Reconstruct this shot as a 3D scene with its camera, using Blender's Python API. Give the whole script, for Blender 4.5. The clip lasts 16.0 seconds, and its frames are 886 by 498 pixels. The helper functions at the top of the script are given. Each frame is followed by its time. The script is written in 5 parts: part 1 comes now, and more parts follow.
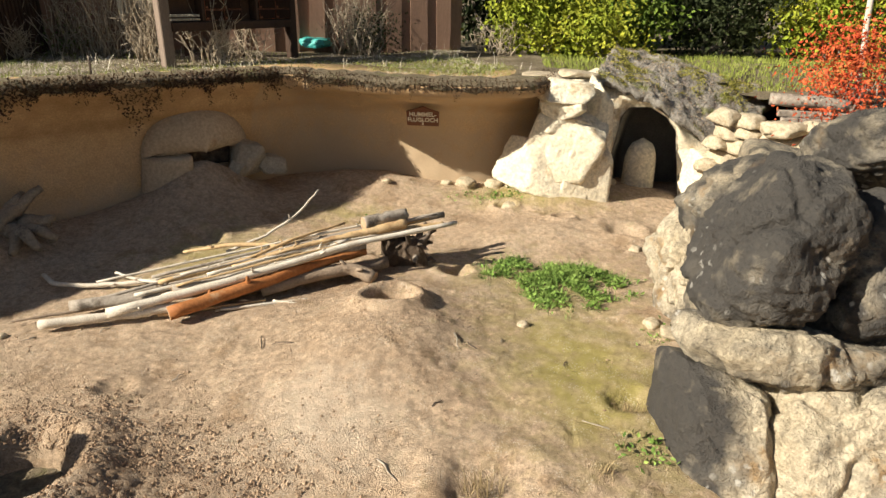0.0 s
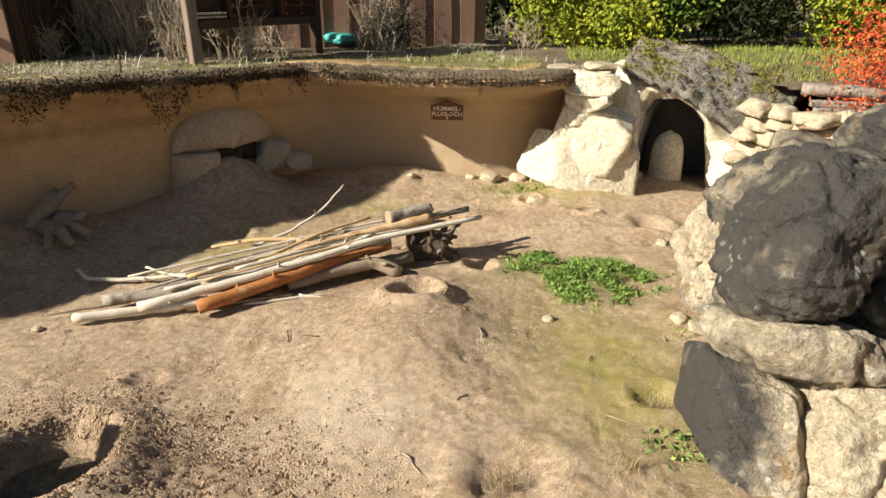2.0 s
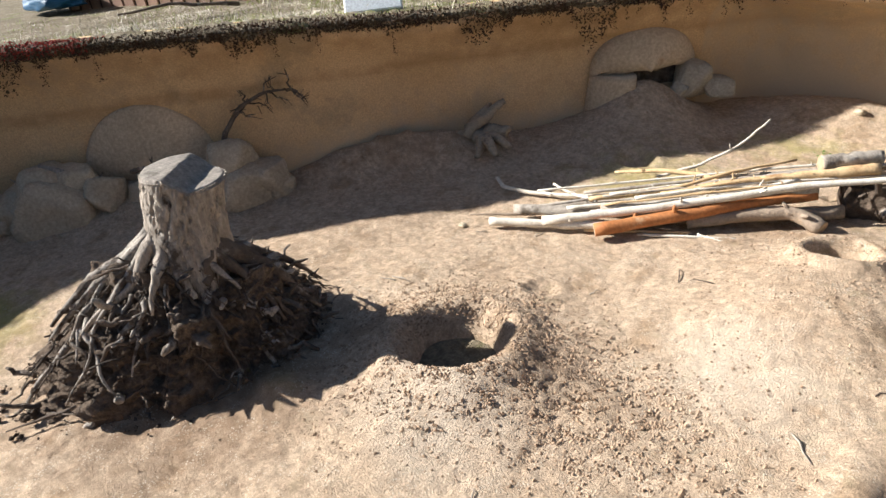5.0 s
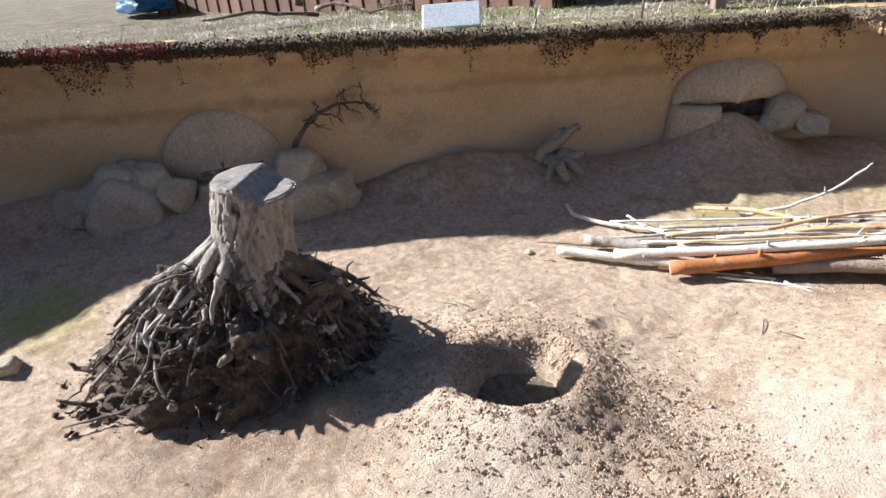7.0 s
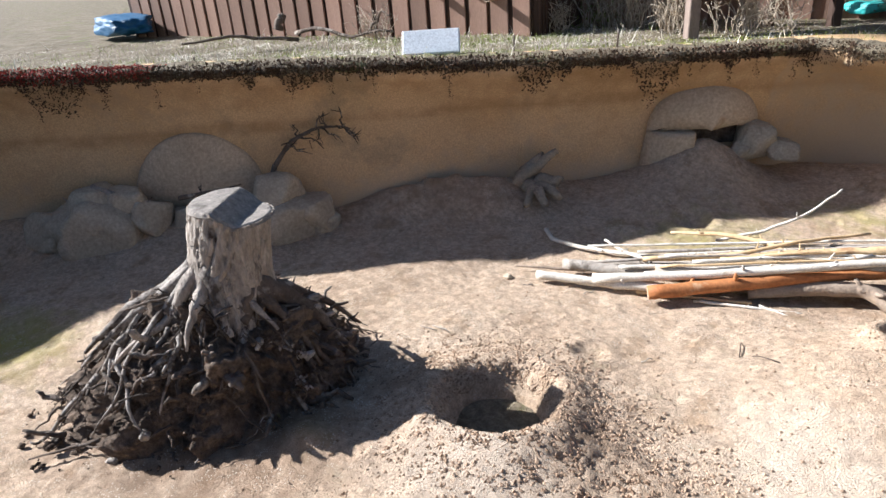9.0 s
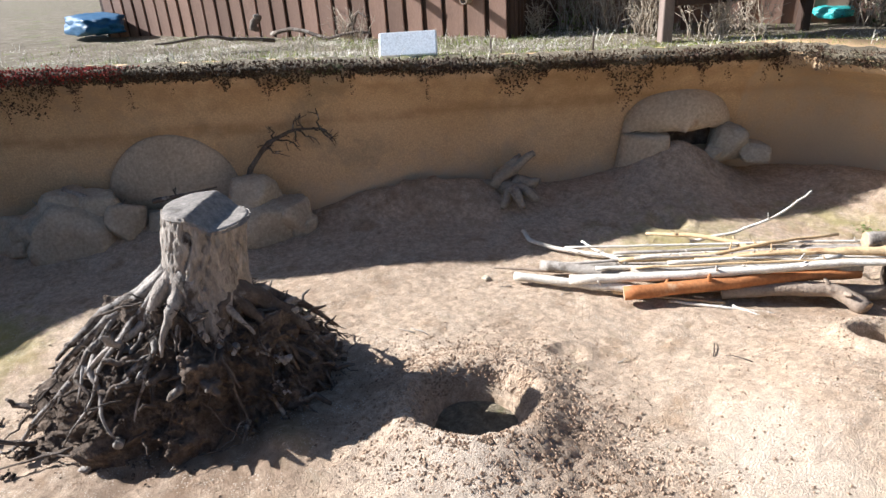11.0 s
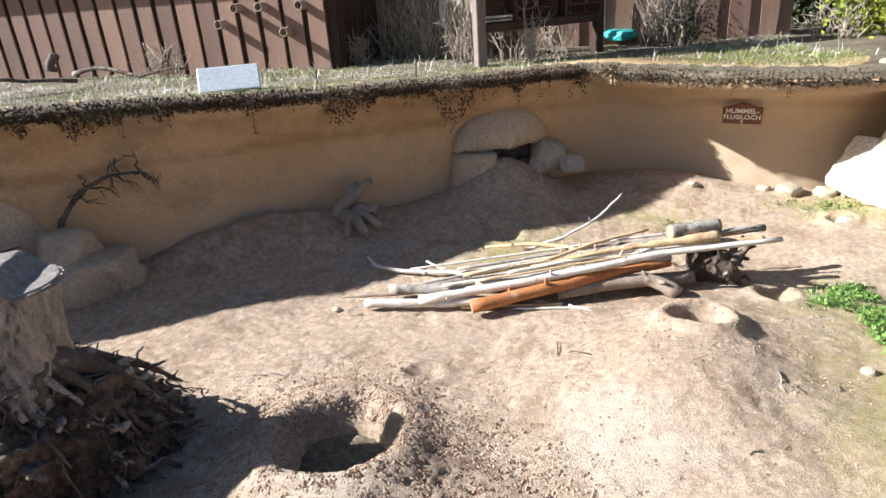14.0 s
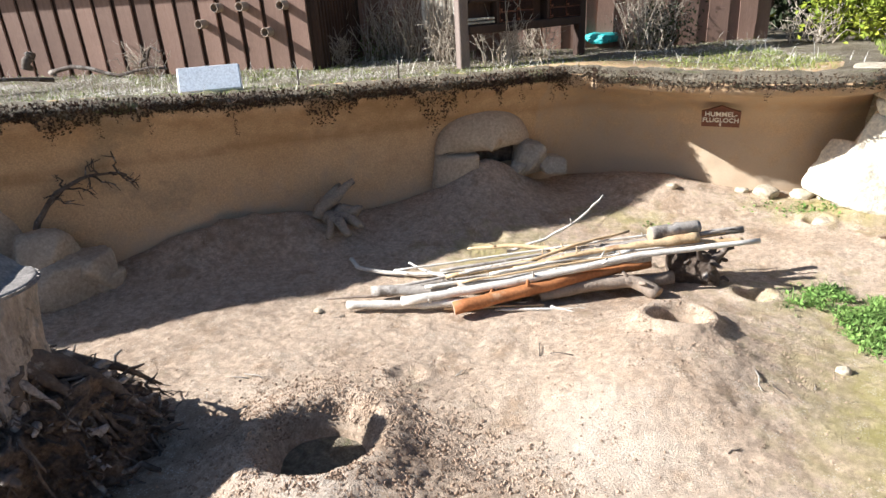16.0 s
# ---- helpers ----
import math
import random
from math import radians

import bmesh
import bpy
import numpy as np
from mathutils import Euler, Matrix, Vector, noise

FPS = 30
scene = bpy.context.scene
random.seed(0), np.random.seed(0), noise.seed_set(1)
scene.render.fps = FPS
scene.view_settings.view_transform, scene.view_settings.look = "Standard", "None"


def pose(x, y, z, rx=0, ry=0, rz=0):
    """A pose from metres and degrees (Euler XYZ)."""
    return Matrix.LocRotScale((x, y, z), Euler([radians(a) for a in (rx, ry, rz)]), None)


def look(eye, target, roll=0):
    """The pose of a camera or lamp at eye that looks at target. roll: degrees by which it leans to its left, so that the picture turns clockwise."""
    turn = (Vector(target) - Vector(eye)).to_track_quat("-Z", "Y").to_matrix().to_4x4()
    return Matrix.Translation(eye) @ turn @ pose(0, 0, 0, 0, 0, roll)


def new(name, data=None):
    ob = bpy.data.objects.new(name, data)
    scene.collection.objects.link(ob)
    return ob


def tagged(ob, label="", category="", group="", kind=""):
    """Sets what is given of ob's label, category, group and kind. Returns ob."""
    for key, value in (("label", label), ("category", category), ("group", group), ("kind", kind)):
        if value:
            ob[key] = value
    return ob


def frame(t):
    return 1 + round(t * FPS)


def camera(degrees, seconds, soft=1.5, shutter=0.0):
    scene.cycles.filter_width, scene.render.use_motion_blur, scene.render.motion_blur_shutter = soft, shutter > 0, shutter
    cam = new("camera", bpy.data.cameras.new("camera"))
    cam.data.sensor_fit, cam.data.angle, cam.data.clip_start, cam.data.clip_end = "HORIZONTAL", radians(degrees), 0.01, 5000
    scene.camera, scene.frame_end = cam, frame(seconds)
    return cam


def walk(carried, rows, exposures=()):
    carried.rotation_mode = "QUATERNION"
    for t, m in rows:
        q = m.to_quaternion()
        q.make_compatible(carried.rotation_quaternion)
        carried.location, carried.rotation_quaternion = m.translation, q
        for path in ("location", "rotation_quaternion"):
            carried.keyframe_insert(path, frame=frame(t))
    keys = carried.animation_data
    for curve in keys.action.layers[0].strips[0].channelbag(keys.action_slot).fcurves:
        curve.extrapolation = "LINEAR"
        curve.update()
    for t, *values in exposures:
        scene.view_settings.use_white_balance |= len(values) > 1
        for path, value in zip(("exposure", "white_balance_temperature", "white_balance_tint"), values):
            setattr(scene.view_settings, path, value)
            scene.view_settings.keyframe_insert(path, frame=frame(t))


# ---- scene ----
cam = camera(70.0, 16.0)
PATH = [
    (0, (0.005, 0.002, 1.985), (-0.167, 1.840, 1.216), 1.29),
    (0.5, (0.002, 0.001, 1.984), (-0.188, 1.835, 1.208), 1.12),
    (1, (0.007, 0.003, 1.984), (-0.203, 1.832, 1.203), 0.84),
    (1.5, (0.003, 0.004, 1.986), (-0.209, 1.829, 1.196), 0.74),
    (2, (0.005, 0.002, 1.984), (-0.243, 1.824, 1.198), 0.23),
    (2.5, (-0.000, 0.005, 1.986), (-0.282, 1.817, 1.190), 0.01),
    (3, (-0.007, 0.004, 1.987), (-0.344, 1.804, 1.183), -0.23),
    (3.5, (-0.025, 0.009, 1.986), (-0.487, 1.758, 1.134), -0.41),
    (4, (-0.046, -0.000, 1.997), (-0.790, 1.625, 1.099), -2.61),
    (4.5, (-0.047, 0.017, 2.029), (-1.092, 1.451, 1.106), -5.57),
    (5, (-0.086, 0.022, 2.024), (-1.348, 1.253, 1.080), -7.11),
    (7.5, (-0.247, 0.083, 2.021), (-1.644, 1.220, 1.152), -5.00),
    (8, (-0.245, 0.083, 2.027), (-1.634, 1.244, 1.178), -4.65),
    (10.5, (-0.247, 0.085, 2.027), (-1.593, 1.315, 1.204), -3.98),
    (11, (-0.244, 0.086, 2.037), (-1.567, 1.337, 1.210), -3.77),
    (11.5, (-0.250, 0.088, 2.030), (-1.514, 1.409, 1.220), -3.82),
    (12, (-0.248, 0.096, 2.034), (-1.444, 1.483, 1.232), -4.78),
    (12.5, (-0.244, 0.095, 2.033), (-1.363, 1.547, 1.234), -5.59),
    (13, (-0.238, 0.094, 2.034), (-1.293, 1.609, 1.264), -3.95),
    (13.5, (-0.229, 0.097, 2.042), (-1.261, 1.627, 1.273), -5.11),
    (14, (-0.225, 0.095, 2.038), (-1.190, 1.664, 1.258), -4.18),
    (14.5, (-0.224, 0.095, 2.039), (-1.166, 1.677, 1.257), -3.93),
    (15, (-0.223, 0.093, 2.038), (-1.140, 1.692, 1.262), -3.88),
    (15.5, (-0.220, 0.093, 2.039), (-1.141, 1.688, 1.260), -3.67),
    (16, (-0.222, 0.094, 2.039), (-1.140, 1.691, 1.260), -3.53),
]
EXPOSURES = [(0, 0.74, 7100, 9), (3.2, 0.76, 7000, 9), (4.0, 0.84, 6900, 9), (5.0, 1.24, 6150, 10), (7.3, 1.37, 5650, 12), (16, 1.36, 5650, 11)]
walk(cam, [(t, look(eye, target, roll)) for t, eye, target, roll in PATH], EXPOSURES)

# ---- light ----
SUN_AZ = radians(28.3)      # the way the light travels over the ground
SUN_EL = radians(31.0)
travel = Vector((math.cos(SUN_AZ) * math.cos(SUN_EL), math.sin(SUN_AZ) * math.cos(SUN_EL), -math.sin(SUN_EL)))
sun = new("sun", bpy.data.lights.new("sun", "SUN"))
sun.data.energy, sun.data.angle, sun.data.color = 5.0, radians(0.55), (1.0, 0.94, 0.84)
sun.rotation_mode = "QUATERNION"
sun.rotation_quaternion = travel.to_track_quat("-Z", "Y")
world = bpy.data.worlds.new("sky")
scene.world = world
world.use_nodes = True
wn = world.node_tree.nodes
sky = wn.new("ShaderNodeTexSky")
sky.sky_type, sky.sun_disc = "NISHITA", False
sky.sun_elevation = SUN_EL
sky.sun_rotation = math.atan2(-travel.x, -travel.y)
world.node_tree.links.new(sky.outputs[0], wn["Background"].inputs[0])
wn["Background"].inputs[1].default_value = 0.040
scene.view_settings.exposure = 0.0

# ---- materials ----
def mat(name, c1, c2, scale=3.0, fine=45.0, rough=0.9, bump=0.4, dist=0.01, c3=None, c3_scale=1.2, c3_at=0.56, stretch=(1, 1, 1),
        metal=0.0, island=0.0, rand=0.0, spec=0.3, trans=0.0, mid=0.0):
    """Two colours by a coarse noise, a fine grain, an optional third colour in patches, relief of the same grain."""
    m = bpy.data.materials.new(name)
    m.use_nodes = True
    nt = m.node_tree
    n, l = nt.nodes, nt.links
    bsdf = n["Principled BSDF"]
    co = n.new("ShaderNodeTexCoord")
    mp = n.new("ShaderNodeMapping")
    mp.inputs["Scale"].default_value = stretch
    l.new(co.outputs["Object"], mp.inputs["Vector"])

    def noise_node(s, detail, rough_n=0.6):
        t = n.new("ShaderNodeTexNoise")
        t.inputs["Scale"].default_value, t.inputs["Detail"].default_value, t.inputs["Roughness"].default_value = s, detail, rough_n
        l.new(mp.outputs[0], t.inputs["Vector"])
        return t

    def mix(kind, fac, a, b):
        x = n.new("ShaderNodeMix")
        x.data_type, x.blend_type = "RGBA", kind
        for k, v in ((0, fac), (6, a), (7, b)):
            if isinstance(v, (int, float)):
                x.inputs[k].default_value = v
            elif isinstance(v, tuple):
                x.inputs[k].default_value = (*v, 1)
            else:
                l.new(v, x.inputs[k])
        return x.outputs[2]

    def ramp(src, lo, hi, a=0.0, b=1.0):
        r = n.new("ShaderNodeMapRange")
        r.inputs[1].default_value, r.inputs[2].default_value, r.inputs[3].default_value, r.inputs[4].default_value = lo, hi, a, b
        l.new(src, r.inputs[0])
        return r.outputs[0]

    big, small = noise_node(scale, 5), noise_node(fine, 4, 0.7)
    col = mix("MIX", ramp(big.outputs[0], 0.32, 0.68), c1, c2)
    if c3:
        st = noise_node(c3_scale, 6, 0.65)
        col = mix("MIX", ramp(st.outputs[0], c3_at, c3_at + 0.09), col, c3)
    col = mix("MULTIPLY", 1.0, col, mix("MIX", ramp(small.outputs[0], 0.3, 0.7), (0.72, 0.72, 0.72), (1.2, 1.2, 1.2)))
    if mid:
        md = noise_node(24.0, 7, 0.75)
        col = mix("MULTIPLY", 1.0, col, mix("MIX", ramp(md.outputs[0], 0.34, 0.66), (1 - mid,) * 3, (1 + 0.5 * mid,) * 3))
    if island:
        g = n.new("ShaderNodeNewGeometry")
        col = mix("MULTIPLY", 1.0, col, mix("MIX", ramp(g.outputs["Random Per Island"], 0, 1), (1 - island,) * 3, (1 + island,) * 3))
    if rand:
        g = n.new("ShaderNodeObjectInfo")
        col = mix("MULTIPLY", 1.0, col, mix("MIX", ramp(g.outputs["Random"], 0, 1), (1 - rand,) * 3, (1 + rand,) * 3))
    l.new(col, bsdf.inputs["Base Color"])
    bsdf.inputs["Roughness"].default_value = rough
    bsdf.inputs["Metallic"].default_value = metal
    bsdf.inputs["Specular IOR Level"].default_value = spec
    if trans:
        bsdf.inputs["Transmission Weight"].default_value = trans
    if bump:
        bp = n.new("ShaderNodeBump")
        bp.inputs["Strength"].default_value, bp.inputs["Distance"].default_value = bump, dist
        add = n.new("ShaderNodeMath")
        add.operation = "ADD"
        l.new(big.outputs[0], add.inputs[0])
        l.new(small.outputs[0], add.inputs[1])
        l.new(add.outputs[0], bp.inputs["Height"])
        l.new(bp.outputs[0], bsdf.inputs["Normal"])
    return m


def attr_mix(m, name, colour, gain=1.0):
    """Lays a colour over a material's base colour where the mesh's attribute says so (moss, darkened ground, lichen),
    broken up by grain.
    """
    nt = m.node_tree
    n, l = nt.nodes, nt.links
    bsdf = n["Principled BSDF"]
    old = bsdf.inputs["Base Color"].links[0].from_socket
    a = n.new("ShaderNodeAttribute")
    a.attribute_name = name
    t = n.new("ShaderNodeTexNoise")
    t.inputs["Scale"].default_value, t.inputs["Detail"].default_value = 9.0, 7
    co = n.new("ShaderNodeTexCoord")
    l.new(co.outputs["Object"], t.inputs["Vector"])
    add = n.new("ShaderNodeMath")
    add.operation = "MULTIPLY_ADD"
    l.new(t.outputs[0], add.inputs[0])
    add.inputs[1].default_value = 1.2
    l.new(a.outputs["Fac"], add.inputs[2])
    r = n.new("ShaderNodeMapRange")
    r.inputs[1].default_value, r.inputs[2].default_value, r.inputs[4].default_value = 0.72, 1.45, gain
    l.new(add.outputs[0], r.inputs[0])
    x = n.new("ShaderNodeMix")
    x.data_type = "RGBA"
    l.new(r.outputs[0], x.inputs[0])
    l.new(old, x.inputs[6])
    x.inputs[7].default_value = (*colour, 1)
    l.new(x.outputs[2], bsdf.inputs["Base Color"])
    return m


def speckle(m, colour, scale, size, gain, at=0.5):
    """Grains of another colour scattered where a coarse noise lets them."""
    nt = m.node_tree
    n, l = nt.nodes, nt.links
    bsdf = n["Principled BSDF"]
    old = bsdf.inputs["Base Color"].links[0].from_socket
    co = n.new("ShaderNodeTexCoord")
    v = n.new("ShaderNodeTexVoronoi")
    v.inputs["Scale"].default_value = scale
    t = n.new("ShaderNodeTexNoise")
    t.inputs["Scale"].default_value, t.inputs["Detail"].default_value = scale * 0.13, 5
    w = n.new("ShaderNodeTexNoise")
    w.inputs["Scale"].default_value = scale * 1.7
    warp = n.new("ShaderNodeVectorMath")
    warp.operation = "MULTIPLY_ADD"
    warp.inputs[1].default_value = (0.5 / scale,) * 3
    l.new(w.outputs["Color"], warp.inputs[0])
    l.new(co.outputs["Object"], warp.inputs[2])
    l.new(warp.outputs[0], v.inputs["Vector"])
    l.new(co.outputs["Object"], t.inputs["Vector"])
    a, b = n.new("ShaderNodeMapRange"), n.new("ShaderNodeMapRange")
    a.inputs[1].default_value, a.inputs[2].default_value, a.inputs[3].default_value, a.inputs[4].default_value = size, size * 1.7, gain, 0.0
    l.new(v.outputs["Distance"], a.inputs[0])
    b.inputs[1].default_value, b.inputs[2].default_value = at, at + 0.12
    l.new(t.outputs[0], b.inputs[0])
    k = n.new("ShaderNodeMath")
    k.operation = "MULTIPLY"
    l.new(a.outputs[0], k.inputs[0])
    l.new(b.outputs[0], k.inputs[1])
    x = n.new("ShaderNodeMix")
    x.data_type = "RGBA"
    l.new(k.outputs[0], x.inputs[0])
    l.new(old, x.inputs[6])
    x.inputs[7].default_value = (*colour, 1)
    l.new(x.outputs[2], bsdf.inputs["Base Color"])
    return m


M_SAND = mat("sand", (0.53, 0.385, 0.262), (0.62, 0.475, 0.34), 1.6, 120, 0.95, 0.65, 0.03, c3=(0.44, 0.31, 0.20), c3_scale=3.4, c3_at=0.55, mid=0.42)
attr_mix(M_SAND, "moss", (0.33, 0.29, 0.075), 0.85)
attr_mix(M_SAND, "soil_shade", (0.20, 0.125, 0.075), 0.9)
attr_mix(M_SAND, "pale", (0.66, 0.56, 0.45), 0.5)
speckle(M_SAND, (0.20, 0.13, 0.08), 48.0, 0.17, 0.85, 0.54)
speckle(M_SAND, (0.70, 0.62, 0.50), 80.0, 0.22, 0.6, 0.48)
speckle(M_SAND, (0.22, 0.15, 0.10), 120.0, 0.22, 0.6, 0.48)
M_PLASTER = mat("ochre_plaster", (0.53, 0.345, 0.18), (0.62, 0.42, 0.235), 1.3, 70, 0.9, 0.15, 0.008, c3=(0.42, 0.30, 0.175), c3_scale=1.1, c3_at=0.58)
attr_mix(M_PLASTER, "stain_top_tone", (0.26, 0.14, 0.05), 0.55)
attr_mix(M_PLASTER, "dust", (0.48, 0.375, 0.26), 0.8)
M_TURF = mat("dry_turf", (0.30, 0.25, 0.175), (0.16, 0.125, 0.075), 4.0, 60, 1.0, 0.8, 0.03, c3=(0.20, 0.20, 0.08), c3_scale=2.2, mid=0.5)
M_WOOD = mat("stained_boards", (0.235, 0.14, 0.098), (0.32, 0.20, 0.145), 2.0, 70, 0.75, 0.35, 0.006, stretch=(5, 5, 0.35), rand=0.28)
M_WOOD_DARK = mat("dark_timber", (0.055, 0.032, 0.022), (0.085, 0.05, 0.034), 2.0, 60, 0.8, 0.4, 0.006, stretch=(4, 4, 0.5), rand=0.2)
M_ROCK = mat("limestone", (0.50, 0.415, 0.29), (0.63, 0.54, 0.40), 2.5, 40, 0.9, 0.8, 0.02, c3=(0.33, 0.26, 0.17), c3_scale=3.0, mid=0.3)
M_BLACKROCK = mat("weathered_boulder", (0.56, 0.47, 0.33), (0.70, 0.62, 0.48), 2.2, 60, 0.9, 1.0, 0.025, c3=(0.36, 0.25, 0.14), c3_scale=3.0, mid=0.45)
# black lichen, deepened so its colour also carries tree shade on the fronts
attr_mix(M_BLACKROCK, "lichen", (0.045, 0.044, 0.045), 0.95)
speckle(M_BLACKROCK, (0.20, 0.185, 0.16), 6.0, 0.25, 0.5, 0.52)
speckle(M_BLACKROCK, (0.58, 0.57, 0.53), 15.0, 0.16, 0.85, 0.56)
speckle(M_BLACKROCK, (0.03, 0.03, 0.03), 70.0, 0.22, 0.5, 0.5)
M_BARK = mat("grey_bark", (0.30, 0.25, 0.205), (0.48, 0.42, 0.36), 9.0, 50, 0.9, 1.0, 0.02, stretch=(1, 1, 0.4), c3=(0.07, 0.048, 0.036), c3_scale=9, c3_at=0.55, mid=0.35)
M_ROOT = mat("dark_root", (0.075, 0.055, 0.042), (0.16, 0.125, 0.098), 8.0, 60, 0.9, 0.9, 0.012, c3=(0.32, 0.28, 0.235), c3_scale=7, c3_at=0.55, island=0.5)
M_SILVER = mat("silvered_root", (0.30, 0.26, 0.22), (0.46, 0.41, 0.36), 9.0, 60, 0.85, 0.9, 0.012, c3=(0.07, 0.052, 0.04), c3_scale=6, c3_at=0.50, mid=0.4)
M_SOIL = mat("peaty_soil", (0.10, 0.072, 0.052), (0.23, 0.17, 0.125), 7.0, 60, 1.0, 1.0, 0.03, c3=(0.15, 0.15, 0.035), c3_scale=3, c3_at=0.66, mid=0.5)

# ---- building blocks ----
def mesh_of(bm, name, smooth=True):
    me = bpy.data.meshes.new(name)
    bm.to_mesh(me)
    bm.free()
    if smooth:
        me.polygons.foreach_set("use_smooth", [True] * len(me.polygons))
    return me


def part(name, bm, material, parent=None, label="", smooth=False):
    ob = new(name, mesh_of(bm, name, smooth))
    if material:
        ob.data.materials.append(material)
    if parent:
        ob.parent = parent
    if label:
        tagged(ob, label)
    return ob


def raw(name, verts, faces, material, parent=None, smooth=True):
    me = bpy.data.meshes.new(name)
    me.from_pydata([tuple(v) for v in verts], [], faces)
    if smooth:
        me.polygons.foreach_set("use_smooth", [True] * len(me.polygons))
    me.update()
    if material:
        me.materials.append(material)
    ob = new(name, me)
    if parent:
        ob.parent = parent
    return ob


def empty(name, at=(0, 0, 0)):
    ob = new(name)
    ob.location = at
    return ob


def box_bm(sx, sy, sz, at=(0, 0, 0), bevel=0.0, m=None, bm=None):
    bm = bm or bmesh.new()
    got = bmesh.ops.create_cube(bm, size=1)
    bmesh.ops.scale(bm, vec=(sx, sy, sz), verts=got["verts"])
    if bevel:
        es = list({e for v in got["verts"] for e in v.link_edges})
        got = bmesh.ops.bevel(bm, geom=es, offset=bevel, segments=1, affect="EDGES")
        vs = got["verts"]
        vs = list({v for f in got["faces"] for v in f.verts})
    else:
        vs = got["verts"]
    if m:
        bmesh.ops.transform(bm, matrix=m, verts=vs)
    bmesh.ops.translate(bm, vec=at, verts=vs)
    return bm


def fbm(x, y, z=0.0, octaves=4):
    return noise.fractal(Vector((x, y, z)), 0.9, 2.1, octaves)


def tube(points, radii, sides=8, cap=True, wob=0.0, seed=0.0, flat=1.0):
    """Verts and faces of a bent, tapered stick along points."""
    pts = [Vector(p) for p in points]
    V, F = [], []
    side = None
    for i, p in enumerate(pts):
        d = (pts[min(i + 1, len(pts) - 1)] - pts[max(i - 1, 0)]).normalized()
        if side is None:
            side = d.cross(Vector((0, 0, 1)) if abs(d.z) < 0.9 else Vector((1, 0, 0))).normalized()
        side = (side - d * side.dot(d)).normalized()
        upw = d.cross(side)
        for k in range(sides):
            a = 2 * math.pi * k / sides
            r = radii[i] * (1 + wob * noise.noise(Vector((math.cos(a) * 1.3 + seed, math.sin(a) * 1.3, i * 0.6 + seed))))
            V.append(p + side * (r * math.cos(a)) + upw * (r * flat * math.sin(a)))
    n = len(pts)
    for i in range(n - 1):
        for k in range(sides):
            a, b = i * sides + k, i * sides + (k + 1) % sides
            F.append((a, b, b + sides, a + sides))
    if cap:
        F.append(tuple(range(sides - 1, -1, -1)))
        F.append(tuple((n - 1) * sides + k for k in range(sides)))
    return V, F


def join(*vf):
    V, F = [], []
    for v, f in vf:
        o = len(V)
        V += v
        F += [tuple(i + o for i in q) for q in f]
    return V, F


def bend(a, b, n, sag=0.0, wob=0.0, seed=0.0):
    """n+1 points from a to b with a bow and a slow wander."""
    a, b = Vector(a), Vector(b)
    out = []
    for i in range(n + 1):
        t = i / n
        p = a.lerp(b, t)
        w = math.sin(math.pi * t)
        p += Vector((noise.noise(Vector((t * 2.5, seed, 1))), noise.noise(Vector((t * 2.5, seed, 7))), noise.noise(Vector((t * 2.5, seed, 13))))) * wob * (0.3 + w)
        p.z += sag * w
        out.append(p)
    return out


def cut_rock(planes, seed, subdiv=4, rough=0.1, edge=16.0, size=1.0):
    """A broken stone: the body inside a set of planes (normal, distance), with blunt edges, cracks and a pitted skin."""
    bm = bmesh.new()
    bmesh.ops.create_icosphere(bm, subdivisions=subdiv, radius=1.0)
    N = np.array([tuple(Vector(n).normalized()) for n, _ in planes])
    D = np.array([d for _, d in planes])
    C = np.array([v.co[:] for v in bm.verts])
    k = np.maximum(C @ N.T / D, 1e-6)
    C /= ((k ** edge).sum(1) ** (1 / edge))[:, None]
    rnd = random.Random(seed + 1000)
    for _ in range(16 if subdiv > 3 else 6):          # chipped faces
        nrm = np.array(Vector((rnd.gauss(0, 1), rnd.gauss(0, 1), rnd.gauss(0, 1))).normalized())
        k = C @ nrm
        over = np.maximum(k - rnd.uniform(0.86, 0.96) * k.max(), 0)
        C -= 0.92 * over[:, None] * nrm[None, :]
    o = Vector((seed * 1.7, seed * 0.9, seed * 2.3))
    for v, c in zip(bm.verts, C):
        p = Vector(c)
        q = p / size
        d = 0.5 * noise.fractal(q * 1.6 + o, 0.8, 2.1, 4)
        d -= 0.45 * max(0.0, 0.16 - abs(noise.noise(q * 1.9 - o))) / 0.16          # cracks
        d += 0.22 * (0.35 - abs(noise.noise(Vector((q.x * 2.6, q.y * 2.6, q.z * 7.0)) + o)))   # bedding
        d += 0.20 * noise.fractal(q * 9.0 + o, 0.7, 2.2, 4) + 0.16 * (0.3 - abs(noise.noise(q * 5.0 + o)))
        v.co = p + p.normalized() * (rough * size * d)
    return bm


